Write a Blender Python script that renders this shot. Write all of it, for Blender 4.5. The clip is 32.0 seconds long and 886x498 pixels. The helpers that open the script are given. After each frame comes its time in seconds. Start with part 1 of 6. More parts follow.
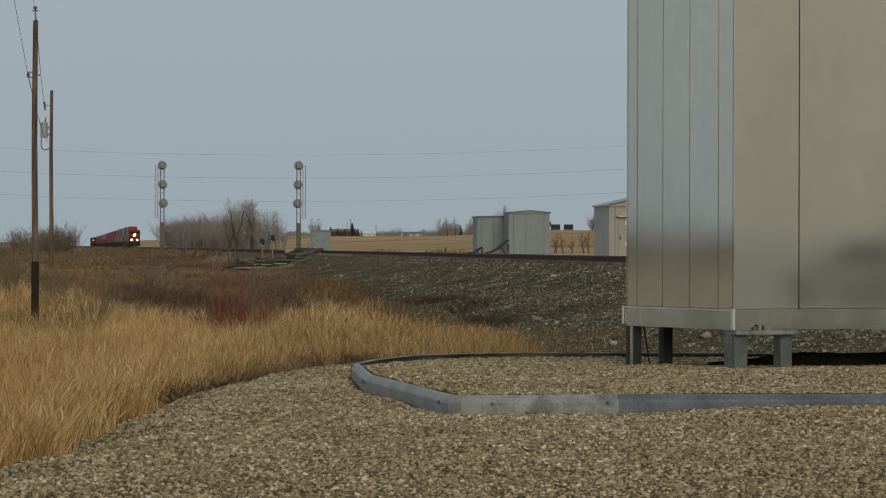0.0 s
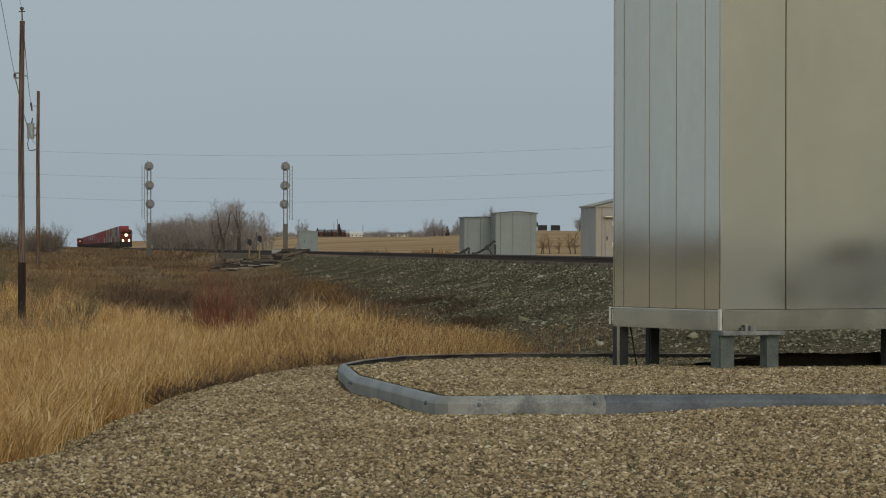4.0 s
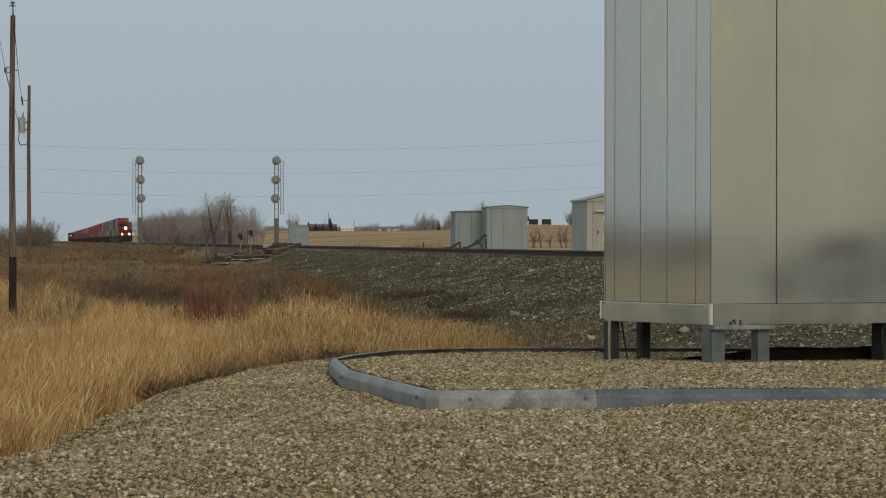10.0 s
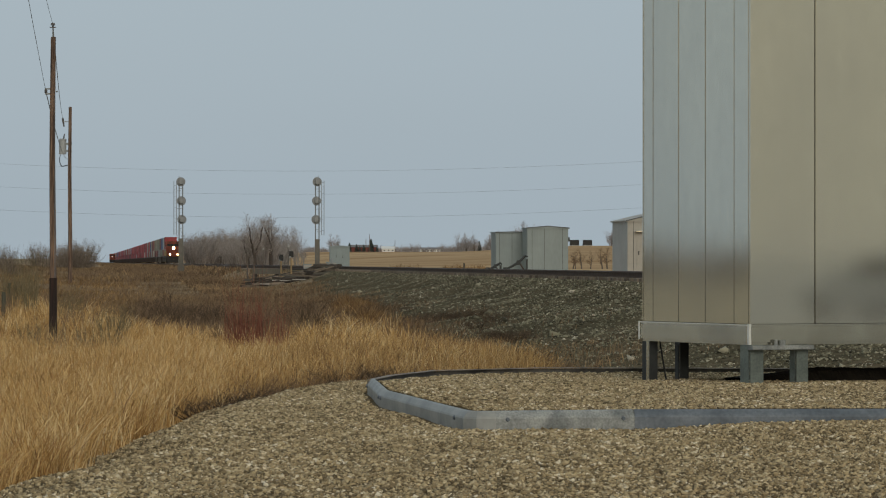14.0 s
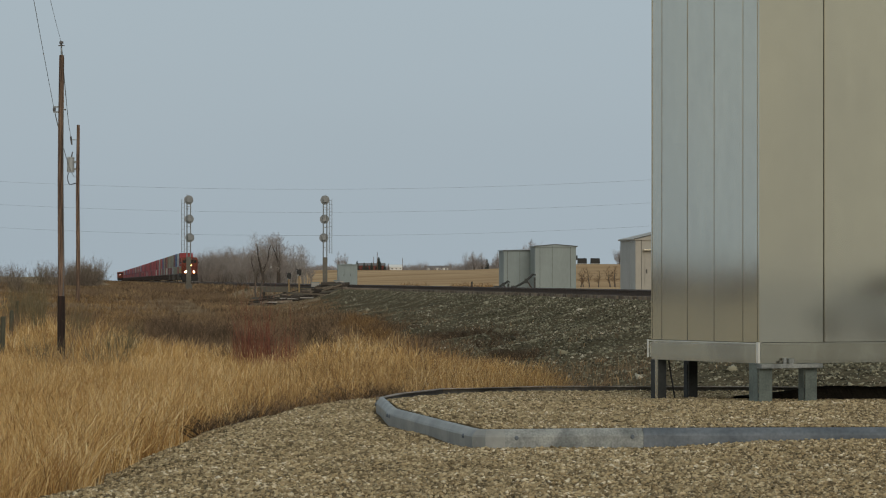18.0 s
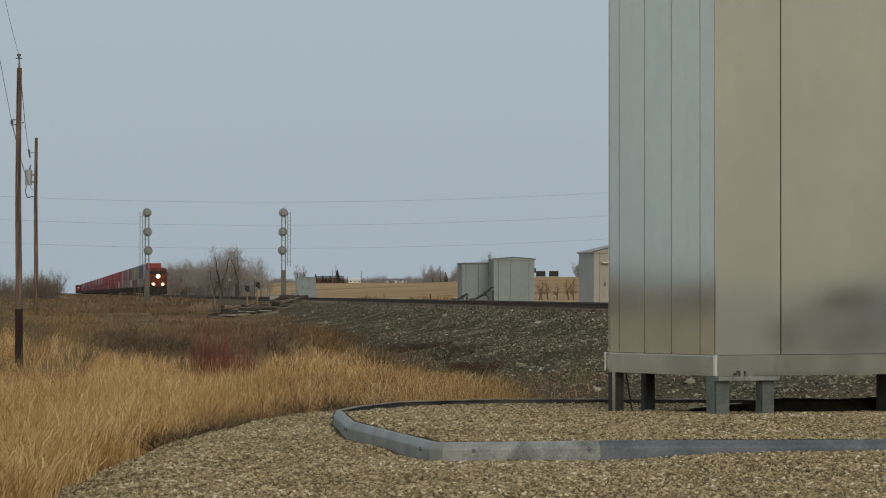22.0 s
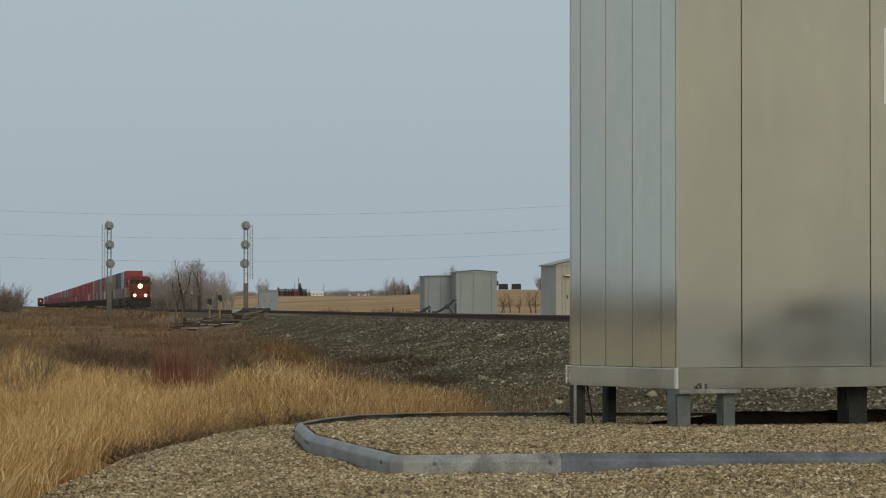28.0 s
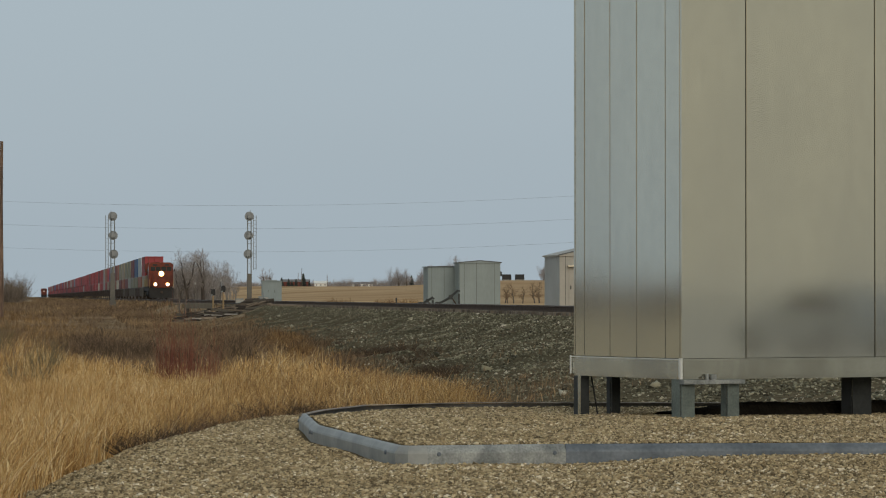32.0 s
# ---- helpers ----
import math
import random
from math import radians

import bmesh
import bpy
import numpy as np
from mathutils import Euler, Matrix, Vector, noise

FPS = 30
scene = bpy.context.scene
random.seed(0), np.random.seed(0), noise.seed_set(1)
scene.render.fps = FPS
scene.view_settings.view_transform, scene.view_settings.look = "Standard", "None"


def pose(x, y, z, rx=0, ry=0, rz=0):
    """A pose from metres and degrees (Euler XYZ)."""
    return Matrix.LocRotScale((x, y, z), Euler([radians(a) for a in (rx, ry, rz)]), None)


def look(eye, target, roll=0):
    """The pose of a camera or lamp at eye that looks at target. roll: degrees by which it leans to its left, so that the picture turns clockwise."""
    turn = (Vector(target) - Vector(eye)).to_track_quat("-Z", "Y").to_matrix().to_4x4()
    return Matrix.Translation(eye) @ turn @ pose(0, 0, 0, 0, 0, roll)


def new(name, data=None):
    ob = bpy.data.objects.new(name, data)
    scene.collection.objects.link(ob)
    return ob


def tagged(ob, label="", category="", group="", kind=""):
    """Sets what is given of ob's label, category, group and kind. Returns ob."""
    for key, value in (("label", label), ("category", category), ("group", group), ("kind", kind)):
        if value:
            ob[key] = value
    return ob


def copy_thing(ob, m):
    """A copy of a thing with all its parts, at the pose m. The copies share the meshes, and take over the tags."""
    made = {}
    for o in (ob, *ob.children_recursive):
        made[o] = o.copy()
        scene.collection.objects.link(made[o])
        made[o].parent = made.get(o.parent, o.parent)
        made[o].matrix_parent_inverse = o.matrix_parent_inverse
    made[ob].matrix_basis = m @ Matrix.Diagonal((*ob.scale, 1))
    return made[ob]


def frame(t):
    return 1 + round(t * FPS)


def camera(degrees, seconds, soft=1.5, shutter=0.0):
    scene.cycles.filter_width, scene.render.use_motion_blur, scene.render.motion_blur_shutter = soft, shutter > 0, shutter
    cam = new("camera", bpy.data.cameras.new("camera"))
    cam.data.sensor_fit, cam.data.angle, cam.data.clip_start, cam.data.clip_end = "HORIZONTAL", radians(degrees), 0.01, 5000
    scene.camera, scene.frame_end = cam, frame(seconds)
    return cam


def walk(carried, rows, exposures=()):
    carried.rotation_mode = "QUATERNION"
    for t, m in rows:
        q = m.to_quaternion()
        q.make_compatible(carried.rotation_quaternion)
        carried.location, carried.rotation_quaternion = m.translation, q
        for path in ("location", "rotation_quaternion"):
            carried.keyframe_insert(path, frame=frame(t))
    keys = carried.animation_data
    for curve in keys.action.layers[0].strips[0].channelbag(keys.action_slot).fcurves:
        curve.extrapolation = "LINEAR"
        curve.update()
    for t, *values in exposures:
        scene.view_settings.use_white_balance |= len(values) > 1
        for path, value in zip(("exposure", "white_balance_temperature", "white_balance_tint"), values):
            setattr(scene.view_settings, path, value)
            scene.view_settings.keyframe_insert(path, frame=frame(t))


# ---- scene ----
# ---- camera: handheld long lens, standing on the gravel yard ----
cam = camera(14.0, 32.0, 1.1)
EYE = 1.16
# seconds, sideways and upward sway, yaw, pitch, roll
ROWS = [
    (0.0, -0.0462, 0.0010, 0.826, -0.087, 0.128),
    (0.5, -0.0484, 0.0009, 0.799, -0.082, 0.124),
    (1.0, -0.0500, 0.0002, 0.759, -0.066, 0.121),
    (1.5, -0.0460, -0.0005, 0.702, -0.070, 0.114),
    (2.0, -0.0482, 0.0012, 0.654, -0.083, 0.111),
    (2.5, -0.0494, 0.0013, 0.638, -0.065, 0.106),
    (3.0, -0.0485, 0.0007, 0.654, -0.067, 0.116),
    (3.5, -0.0469, 0.0008, 0.634, -0.064, 0.115),
    (5.5, -0.0394, 0.0013, 0.605, -0.137, 0.110),
    (6.0, -0.0404, -0.0006, 0.605, -0.115, 0.099),
    (6.5, -0.0426, -0.0001, 0.591, -0.124, 0.098),
    (7.0, -0.0400, -0.0013, 0.569, -0.126, 0.088),
    (7.5, -0.0432, -0.0016, 0.598, -0.140, 0.082),
    (8.0, -0.0434, 0.0003, 0.580, -0.124, 0.094),
    (8.5, -0.0446, 0.0008, 0.556, -0.138, 0.094),
    (9.0, -0.0454, 0.0013, 0.581, -0.167, 0.090),
    (9.5, -0.0442, 0.0027, 0.551, -0.163, 0.080),
    (10.0, -0.0431, 0.0035, 0.476, -0.168, 0.077),
    (10.5, -0.0432, 0.0033, 0.471, -0.178, 0.063),
    (11.0, -0.0364, 0.0006, 0.441, -0.209, 0.027),
    (11.5, -0.0274, -0.0015, 0.340, -0.206, 0.004),
    (12.0, -0.0180, -0.0003, 0.298, -0.059, 0.011),
    (12.5, -0.0119, -0.0002, 0.352, 0.010, 0.015),
    (13.0, -0.0141, -0.0001, 0.726, 0.051, 0.013),
    (13.5, -0.0123, -0.0004, 0.903, 0.093, 0.019),
    (14.0, -0.0154, -0.0006, 1.128, 0.162, 0.023),
    (14.5, -0.0140, -0.0008, 1.345, 0.313, 0.032),
    (16.5, -0.0206, 0.0023, 1.219, 0.374, 0.074),
    (17.0, -0.0279, 0.0006, 1.248, 0.403, 0.070),
    (17.5, -0.0272, 0.0018, 1.282, 0.440, 0.066),
    (18.0, -0.0259, -0.0004, 1.250, 0.452, 0.049),
    (18.5, -0.0229, -0.0012, 1.240, 0.437, 0.042),
    (19.0, -0.0207, -0.0010, 1.261, 0.437, 0.043),
    (19.5, -0.0208, 0.0010, 1.238, 0.456, 0.052),
    (20.0, -0.0183, -0.0006, 1.213, 0.464, 0.036),
    (20.5, -0.0156, -0.0007, 1.177, 0.478, 0.031),
    (21.0, -0.0150, 0.0000, 0.904, 0.544, 0.034),
    (21.5, -0.0181, -0.0004, 0.729, 0.615, 0.023),
    (22.0, -0.0133, -0.0005, 0.594, 0.656, 0.023),
    (22.5, -0.0142, -0.0005, 0.354, 0.697, 0.020),
    (23.0, -0.0146, -0.0005, 0.202, 0.752, 0.023),
    (23.5, -0.0145, -0.0006, 0.120, 0.780, 0.031),
    (24.0, -0.0139, 0.0009, 0.054, 0.799, 0.054),
    (24.5, -0.0130, -0.0007, 0.054, 0.806, 0.050),
    (25.0, -0.0100, -0.0030, 0.027, 0.814, 0.045),
    (25.5, -0.0061, -0.0025, 0.041, 0.849, 0.032),
    (27.5, -0.0006, 0.0002, -0.014, 0.861, 0.008),
    (28.0, 0.0000, 0.0000, -0.000, 0.861, -0.000),
    (28.5, 0.0014, -0.0023, 0.001, 0.859, -0.013),
    (29.0, 0.0050, -0.0022, -0.002, 0.812, -0.011),
    (29.5, 0.0006, -0.0007, 0.001, 0.766, -0.004),
    (30.0, -0.0027, -0.0040, -0.014, 0.762, -0.008),
    (30.5, -0.0045, -0.0009, -0.022, 0.752, -0.001),
    (31.0, -0.0077, -0.0020, 0.027, 0.735, -0.010),
    (31.5, -0.0100, 0.0003, 0.014, 0.696, -0.002),
    (32.0, -0.0086, 0.0007, 0.053, 0.710, 0.003),
]
walk(cam, [(t, pose(x, 0, EYE + z, 90 + pitch, 0, yaw) @ pose(0, 0, 0, 0, 0, roll)) for t, x, z, yaw, pitch, roll in ROWS],
     [(0.0, -0.12), (3.5, -0.1), (7.0, 0.0), (9.0, 0.02), (19.0, 0.03), (23.0, 0.05), (32.0, 0.05)])

# ---- world and sun: a hazy overcast afternoon, the sun low behind the camera ----
SUN_AZIMUTH, SUN_HEIGHT = 170.0, 18.0   # clockwise from straight ahead (+y)
world = bpy.data.worlds.new("sky")
scene.world = world
world.use_nodes = True
wn, wl = world.node_tree.nodes, world.node_tree.links
sky = wn.new("ShaderNodeTexSky")
sky.sky_type, sky.sun_disc = "NISHITA", False
sky.sun_elevation, sky.sun_rotation = radians(SUN_HEIGHT), radians(SUN_AZIMUTH)
sky.dust_density, sky.air_density = 4.0, 1.0
cloud = wn.new("ShaderNodeMix")          # grey-blue cloud ahead, warmer where the sun stands behind it
cloud.data_type = "RGBA"
cloud.inputs["A"].default_value, cloud.inputs["B"].default_value = (3.95, 4.72, 5.3, 1), (3.75, 3.8, 3.25, 1)
toward = wn.new("ShaderNodeVectorMath")
toward.operation = "DOT_PRODUCT"
toward.inputs[1].default_value = (math.sin(radians(SUN_AZIMUTH)), math.cos(radians(SUN_AZIMUTH)), 0)
side = wn.new("ShaderNodeMapRange")
side.interpolation_type = "SMOOTHSTEP"
side.inputs["From Min"].default_value, side.inputs["From Max"].default_value = -0.6, 0.6
wl.new(toward.outputs["Value"], side.inputs["Value"])
wl.new(side.outputs[0], cloud.inputs["Factor"])
veil = wn.new("ShaderNodeTexNoise")
veil.inputs["Scale"].default_value, veil.inputs["Detail"].default_value = 2.2, 3.0
stretch = wn.new("ShaderNodeMapping")
stretch.inputs["Scale"].default_value = (1, 1, 6)
place = wn.new("ShaderNodeTexCoord")
span = wn.new("ShaderNodeMapRange")
span.inputs["To Min"].default_value, span.inputs["To Max"].default_value = 0.82, 0.95
mixer = wn.new("ShaderNodeMix")
mixer.data_type = "RGBA"
wl.new(place.outputs["Generated"], stretch.inputs["Vector"])
wl.new(stretch.outputs[0], veil.inputs["Vector"])
wl.new(veil.outputs["Fac"], span.inputs["Value"])
wl.new(span.outputs[0], mixer.inputs["Factor"])
wl.new(sky.outputs[0], mixer.inputs["A"])
wl.new(cloud.outputs["Result"], mixer.inputs["B"])
wl.new(place.outputs["Generated"], toward.inputs[0])
back = wn["Background"]
wl.new(mixer.outputs["Result"], back.inputs["Color"])
back.inputs["Strength"].default_value = 0.1
sun = new("sun", bpy.data.lights.new("sun", "SUN"))
sun.data.energy, sun.data.angle, sun.data.color = 0.85, radians(25), (1.0, 0.95, 0.87)
a, e = radians(SUN_AZIMUTH), radians(SUN_HEIGHT)
sun.matrix_world = look((math.sin(a) * math.cos(e) * 50, math.cos(a) * math.cos(e) * 50, math.sin(e) * 50), (0, 0, 0))

# ---- materials ----
def material(name, colour, rough=0.8, metal=0.0, vary=0.25, scale=3.0, bump=0.0, bump_scale=30.0, island=0.0, piece=0.0, second=None, stretch=(1, 1, 1), spec=0.5, rough_vary=0.0):
    """A procedural surface: colour with two scales of variation, a second tone in patches, bump, and variation by piece."""
    m = bpy.data.materials.new(name)
    m.use_nodes = True
    n, l = m.node_tree.nodes, m.node_tree.links
    b = n["Principled BSDF"]
    b.inputs["Roughness"].default_value, b.inputs["Metallic"].default_value = rough, metal
    b.inputs["Specular IOR Level"].default_value = spec
    tc, mp = n.new("ShaderNodeTexCoord"), n.new("ShaderNodeMapping")
    mp.inputs["Scale"].default_value = stretch
    l.new(tc.outputs["Object"], mp.inputs["Vector"])
    big, fine = n.new("ShaderNodeTexNoise"), n.new("ShaderNodeTexNoise")
    big.inputs["Scale"].default_value, big.inputs["Detail"].default_value = scale, 4
    fine.inputs["Scale"].default_value, fine.inputs["Detail"].default_value = scale * 9, 3
    for t in (big, fine):
        l.new(mp.outputs[0], t.inputs["Vector"])
    other = second or tuple(c * (1 - vary) for c in colour)
    ramp = n.new("ShaderNodeMapRange")
    ramp.inputs["From Min"].default_value, ramp.inputs["From Max"].default_value = 0.35, 0.65
    l.new(big.outputs["Fac"], ramp.inputs["Value"])
    mix = n.new("ShaderNodeMix")
    mix.data_type = "RGBA"
    mix.inputs["A"].default_value, mix.inputs["B"].default_value = (*colour, 1), (*other, 1)
    l.new(ramp.outputs[0], mix.inputs["Factor"])
    hsv = n.new("ShaderNodeHueSaturation")
    l.new(mix.outputs["Result"], hsv.inputs["Color"])
    val = n.new("ShaderNodeMapRange")
    val.inputs["From Min"].default_value, val.inputs["From Max"].default_value = 0.25, 0.75
    val.inputs["To Min"].default_value, val.inputs["To Max"].default_value = 1 - vary * 0.6, 1 + vary * 0.6
    l.new(fine.outputs["Fac"], val.inputs["Value"])
    last = val.outputs[0]
    for amount, node, socket in ((island, "ShaderNodeNewGeometry", "Random Per Island"), (piece, "ShaderNodeObjectInfo", "Random")):
        if amount:
            src, rng, mul = n.new(node), n.new("ShaderNodeMapRange"), n.new("ShaderNodeMath")
            rng.inputs["To Min"].default_value, rng.inputs["To Max"].default_value = 1 - amount, 1 + amount
            mul.operation = "MULTIPLY"
            l.new(src.outputs[socket], rng.inputs["Value"])
            l.new(rng.outputs[0], mul.inputs[0])
            l.new(last, mul.inputs[1])
            last = mul.outputs[0]
    l.new(last, hsv.inputs["Value"])
    l.new(hsv.outputs[0], b.inputs["Base Color"])
    if rough_vary:
        rr = n.new("ShaderNodeMapRange")
        rr.inputs["To Min"].default_value, rr.inputs["To Max"].default_value = rough - rough_vary, rough + rough_vary
        l.new(big.outputs["Fac"], rr.inputs["Value"])
        l.new(rr.outputs[0], b.inputs["Roughness"])
    if bump:
        bt, bn = n.new("ShaderNodeTexNoise"), n.new("ShaderNodeBump")
        bt.inputs["Scale"].default_value, bt.inputs["Detail"].default_value = bump_scale, 4
        bn.inputs["Strength"].default_value, bn.inputs["Distance"].default_value = bump, 0.02
        l.new(mp.outputs[0], bt.inputs["Vector"])
        l.new(bt.outputs["Fac"], bn.inputs["Height"])
        l.new(bn.outputs[0], b.inputs["Normal"])
    return m


def island_ramp(name, stops, rough=0.8, translucent=0.0, patch=0.0, patch_scale=0.5):
    """A surface whose loose pieces (blades, stones, leaves) each take one colour of a range."""
    m = bpy.data.materials.new(name)
    m.use_nodes = True
    n, l = m.node_tree.nodes, m.node_tree.links
    b = n["Principled BSDF"]
    b.inputs["Roughness"].default_value = rough
    b.inputs["Specular IOR Level"].default_value = 0.25
    g, r = n.new("ShaderNodeNewGeometry"), n.new("ShaderNodeValToRGB")
    while len(r.color_ramp.elements) < len(stops):
        r.color_ramp.elements.new(0.5)
    for el, (p, c) in zip(r.color_ramp.elements, stops):
        el.position, el.color = p, (*c, 1)
    src = g.outputs["Random Per Island"]
    if patch:
        tc, t, mr, ad = n.new("ShaderNodeTexCoord"), n.new("ShaderNodeTexNoise"), n.new("ShaderNodeMapRange"), n.new("ShaderNodeMath")
        t.inputs["Scale"].default_value, t.inputs["Detail"].default_value = patch_scale, 3
        mr.inputs["From Min"].default_value, mr.inputs["From Max"].default_value = 0.3, 0.7
        mr.inputs["To Min"].default_value, mr.inputs["To Max"].default_value = -patch, patch
        ad.operation, ad.use_clamp = "ADD", True
        l.new(tc.outputs["Object"], t.inputs["Vector"])
        l.new(t.outputs["Fac"], mr.inputs["Value"])
        l.new(mr.outputs[0], ad.inputs[0])
        l.new(src, ad.inputs[1])
        src = ad.outputs[0]
    l.new(src, r.inputs["Fac"])
    l.new(r.outputs["Color"], b.inputs["Base Color"])
    return m


def glow(name, colour, strength):
    m = bpy.data.materials.new(name)
    m.use_nodes = True
    b = m.node_tree.nodes["Principled BSDF"]
    b.inputs["Base Color"].default_value = (*colour, 1)
    b.inputs["Emission Color"].default_value, b.inputs["Emission Strength"].default_value = (*colour, 1), strength
    return m


ALUMINIUM = material("brushed_aluminium", (0.67, 0.645, 0.55), 0.06, 0.85, 0.05, 0.9, second=(0.61, 0.59, 0.515), stretch=(1, 1, 0.5), rough_vary=0.025)
ALUMINIUM_TRIM = material("aluminium_trim", (0.62, 0.605, 0.52), 0.2, 0.9, 0.12, 2.2, second=(0.47, 0.455, 0.39), stretch=(1, 1, 0.5), rough_vary=0.06)
# Near-white strips paint the highlights along the cabinet frame's edges.
EDGE_HIGHLIGHT = material("edge_highlight", (0.80, 0.80, 0.77), 0.35, 0.3, 0.1)
SEAM = material("dark_seam", (0.12, 0.12, 0.11), 0.7, 0.0, 0.1)
GALVANISED = material("galvanised_steel", (0.36, 0.375, 0.365), 0.5, 0.15, 0.5, 7.0, 0.08, 40, second=(0.17, 0.185, 0.185), rough_vary=0.1)
KERB_STEEL = material("dull_kerb_steel", (0.35, 0.36, 0.345), 0.55, 0.1, 0.16, 2.5, second=(0.25, 0.262, 0.26), rough_vary=0.08)
GALVANISED_DARK = material("dull_galvanised_steel", (0.15, 0.175, 0.205), 0.55, 0.1, 0.4, 3.5, 0.08, 40, second=(0.085, 0.105, 0.13), rough_vary=0.1)
KERB_LIP = material("scuffed_kerb_lip", (0.38, 0.335, 0.28), 0.85, 0.0, 0.5, 3.0, second=(0.10, 0.09, 0.08))
POST_STEEL = material("weathered_steel_post", (0.20, 0.235, 0.215), 0.55, 0.4, 0.35, 5.0, second=(0.13, 0.155, 0.145))
# Brown steel darkened to carry the shade on the back rail's inner face.
SHADED_STEEL = material("shaded_brown_steel", (0.15, 0.14, 0.125), 0.6, 0.2, 0.5, 3.0, second=(0.06, 0.055, 0.05))
DARK_STEEL = material("dark_steel", (0.05, 0.055, 0.055), 0.6, 0.3, 0.3, 4.0)
GRAVEL = material("packed_gravel", (0.20, 0.158, 0.10), 0.95, 0, 0.4, 22.0, 0.9, 60.0, spec=0.0)
SOIL = material("dry_grass_soil", (0.33, 0.26, 0.178), 0.95, 0, 0.4, 0.25, 0.6, 8.0, second=(0.25, 0.195, 0.13), spec=0.0)
MEADOW = material("bleached_meadow", (0.54, 0.47, 0.355), 0.95, 0, 0.35, 0.2, 0.6, 8.0, second=(0.43, 0.37, 0.275), spec=0.0)
BALLAST_BED = material("ballast_bed", (0.095, 0.086, 0.057), 0.95, 0, 0.5, 0.35, 1.0, 9.0, second=(0.14, 0.113, 0.075), spec=0.0)
FIELD = material("stubble_field", (0.53, 0.38, 0.23), 0.95, 0, 0.28, 0.018, 0.3, 2.0, stretch=(0.5, 1, 1), second=(0.38, 0.25, 0.14), spec=0.0)
ROAD_GRAVEL = material("grey_road_gravel", (0.54, 0.53, 0.495), 0.95, 0, 0.2, 1.5, 0.5, 40.0, spec=0.0)
STONES = island_ramp("loose_gravel_stones", [(0.0, (0.13, 0.098, 0.056)), (0.35, (0.345, 0.266, 0.152)), (0.7, (0.50, 0.392, 0.228)), (0.93, (0.68, 0.56, 0.36)), (1.0, (0.88, 0.78, 0.60))], 0.9, patch=0.08, patch_scale=0.8)
ROCKS = island_ramp("ballast_rocks", [(0.0, (0.042, 0.039, 0.027)), (0.45, (0.15, 0.142, 0.096)), (0.82, (0.29, 0.276, 0.192)), (0.97, (0.43, 0.40, 0.30)), (1.0, (0.62, 0.57, 0.46))], 0.9, patch=0.14, patch_scale=0.35)
GRASS = island_ramp("dry_reed_grass", [(0.0, (0.26, 0.145, 0.053)), (0.3, (0.475, 0.278, 0.102)), (0.65, (0.675, 0.448, 0.187)), (0.92, (0.79, 0.58, 0.295)), (1.0, (0.85, 0.70, 0.44))], 0.9, patch=0.36, patch_scale=0.6)
RUSSET = island_ramp("russet_grass", [(0.0, (0.085, 0.05, 0.027)), (0.4, (0.19, 0.113, 0.053)), (0.75, (0.33, 0.205, 0.09)), (1.0, (0.49, 0.33, 0.152))], 0.9, patch=0.42, patch_scale=0.09)
BRUSH = island_ramp("brown_brush", [(0.0, (0.078, 0.052, 0.033)), (0.5, (0.175, 0.119, 0.072)), (0.85, (0.285, 0.196, 0.113)), (1.0, (0.42, 0.293, 0.16))], 0.9, patch=0.38, patch_scale=0.14)
HILL_GRASS = island_ramp("short_tawny_grass", [(0.0, (0.105, 0.072, 0.044)), (0.5, (0.185, 0.128, 0.077)), (1.0, (0.30, 0.21, 0.122))], 0.95, patch=0.35, patch_scale=0.08)
PLUMES = island_ramp("pale_seed_heads", [(0.0, (0.36, 0.21, 0.085)), (0.5, (0.56, 0.38, 0.165)), (1.0, (0.72, 0.55, 0.30))], 0.9, patch=0.3, patch_scale=0.6)
RED_STEMS = island_ramp("red_dogwood_stems", [(0.0, (0.10, 0.034, 0.026)), (0.6, (0.225, 0.075, 0.05)), (1.0, (0.33, 0.15, 0.085))], 0.7)
DUN_TWIGS = island_ramp("dun_brown_twigs", [(0.0, (0.095, 0.075, 0.058)), (0.6, (0.185, 0.15, 0.12)), (1.0, (0.28, 0.23, 0.185))], 0.9)
DARK_TWIGS = island_ramp("dark_dead_twigs", [(0.0, (0.035, 0.026, 0.018)), (0.7, (0.085, 0.06, 0.04)), (1.0, (0.15, 0.105, 0.068))], 0.9)
SAGE_TWIGS = island_ramp("grey_green_twigs", [(0.0, (0.10, 0.082, 0.046)), (0.6, (0.195, 0.16, 0.092)), (1.0, (0.29, 0.245, 0.145))], 0.85)
BROWN_TWIGS = island_ramp("brown_twigs", [(0.0, (0.10, 0.068, 0.044)), (0.6, (0.215, 0.148, 0.095)), (1.0, (0.33, 0.23, 0.145))], 0.85)
GREY_TWIGS = island_ramp("grey_bare_branches", [(0.0, (0.185, 0.158, 0.145)), (0.6, (0.30, 0.268, 0.25)), (1.0, (0.42, 0.385, 0.365))], 0.85)
# Far branches are paled and greyed: distance haze mixed into their colour.
HAZED_TWIGS = island_ramp("haze_grey_far_branches", [(0.0, (0.21, 0.19, 0.19)), (0.6, (0.32, 0.30, 0.30)), (1.0, (0.42, 0.40, 0.40))], 0.9)
BARK = material("grey_bark", (0.15, 0.125, 0.105), 0.9, 0, 0.4, 6.0, 0.5, 30)
NEEDLES = island_ramp("spruce_needles", [(0.0, (0.045, 0.055, 0.05)), (1.0, (0.10, 0.118, 0.105))], 0.85)
DARK_BARK = material("dark_bark", (0.075, 0.06, 0.05), 0.9, 0, 0.4, 5.0, 0.5, 30)
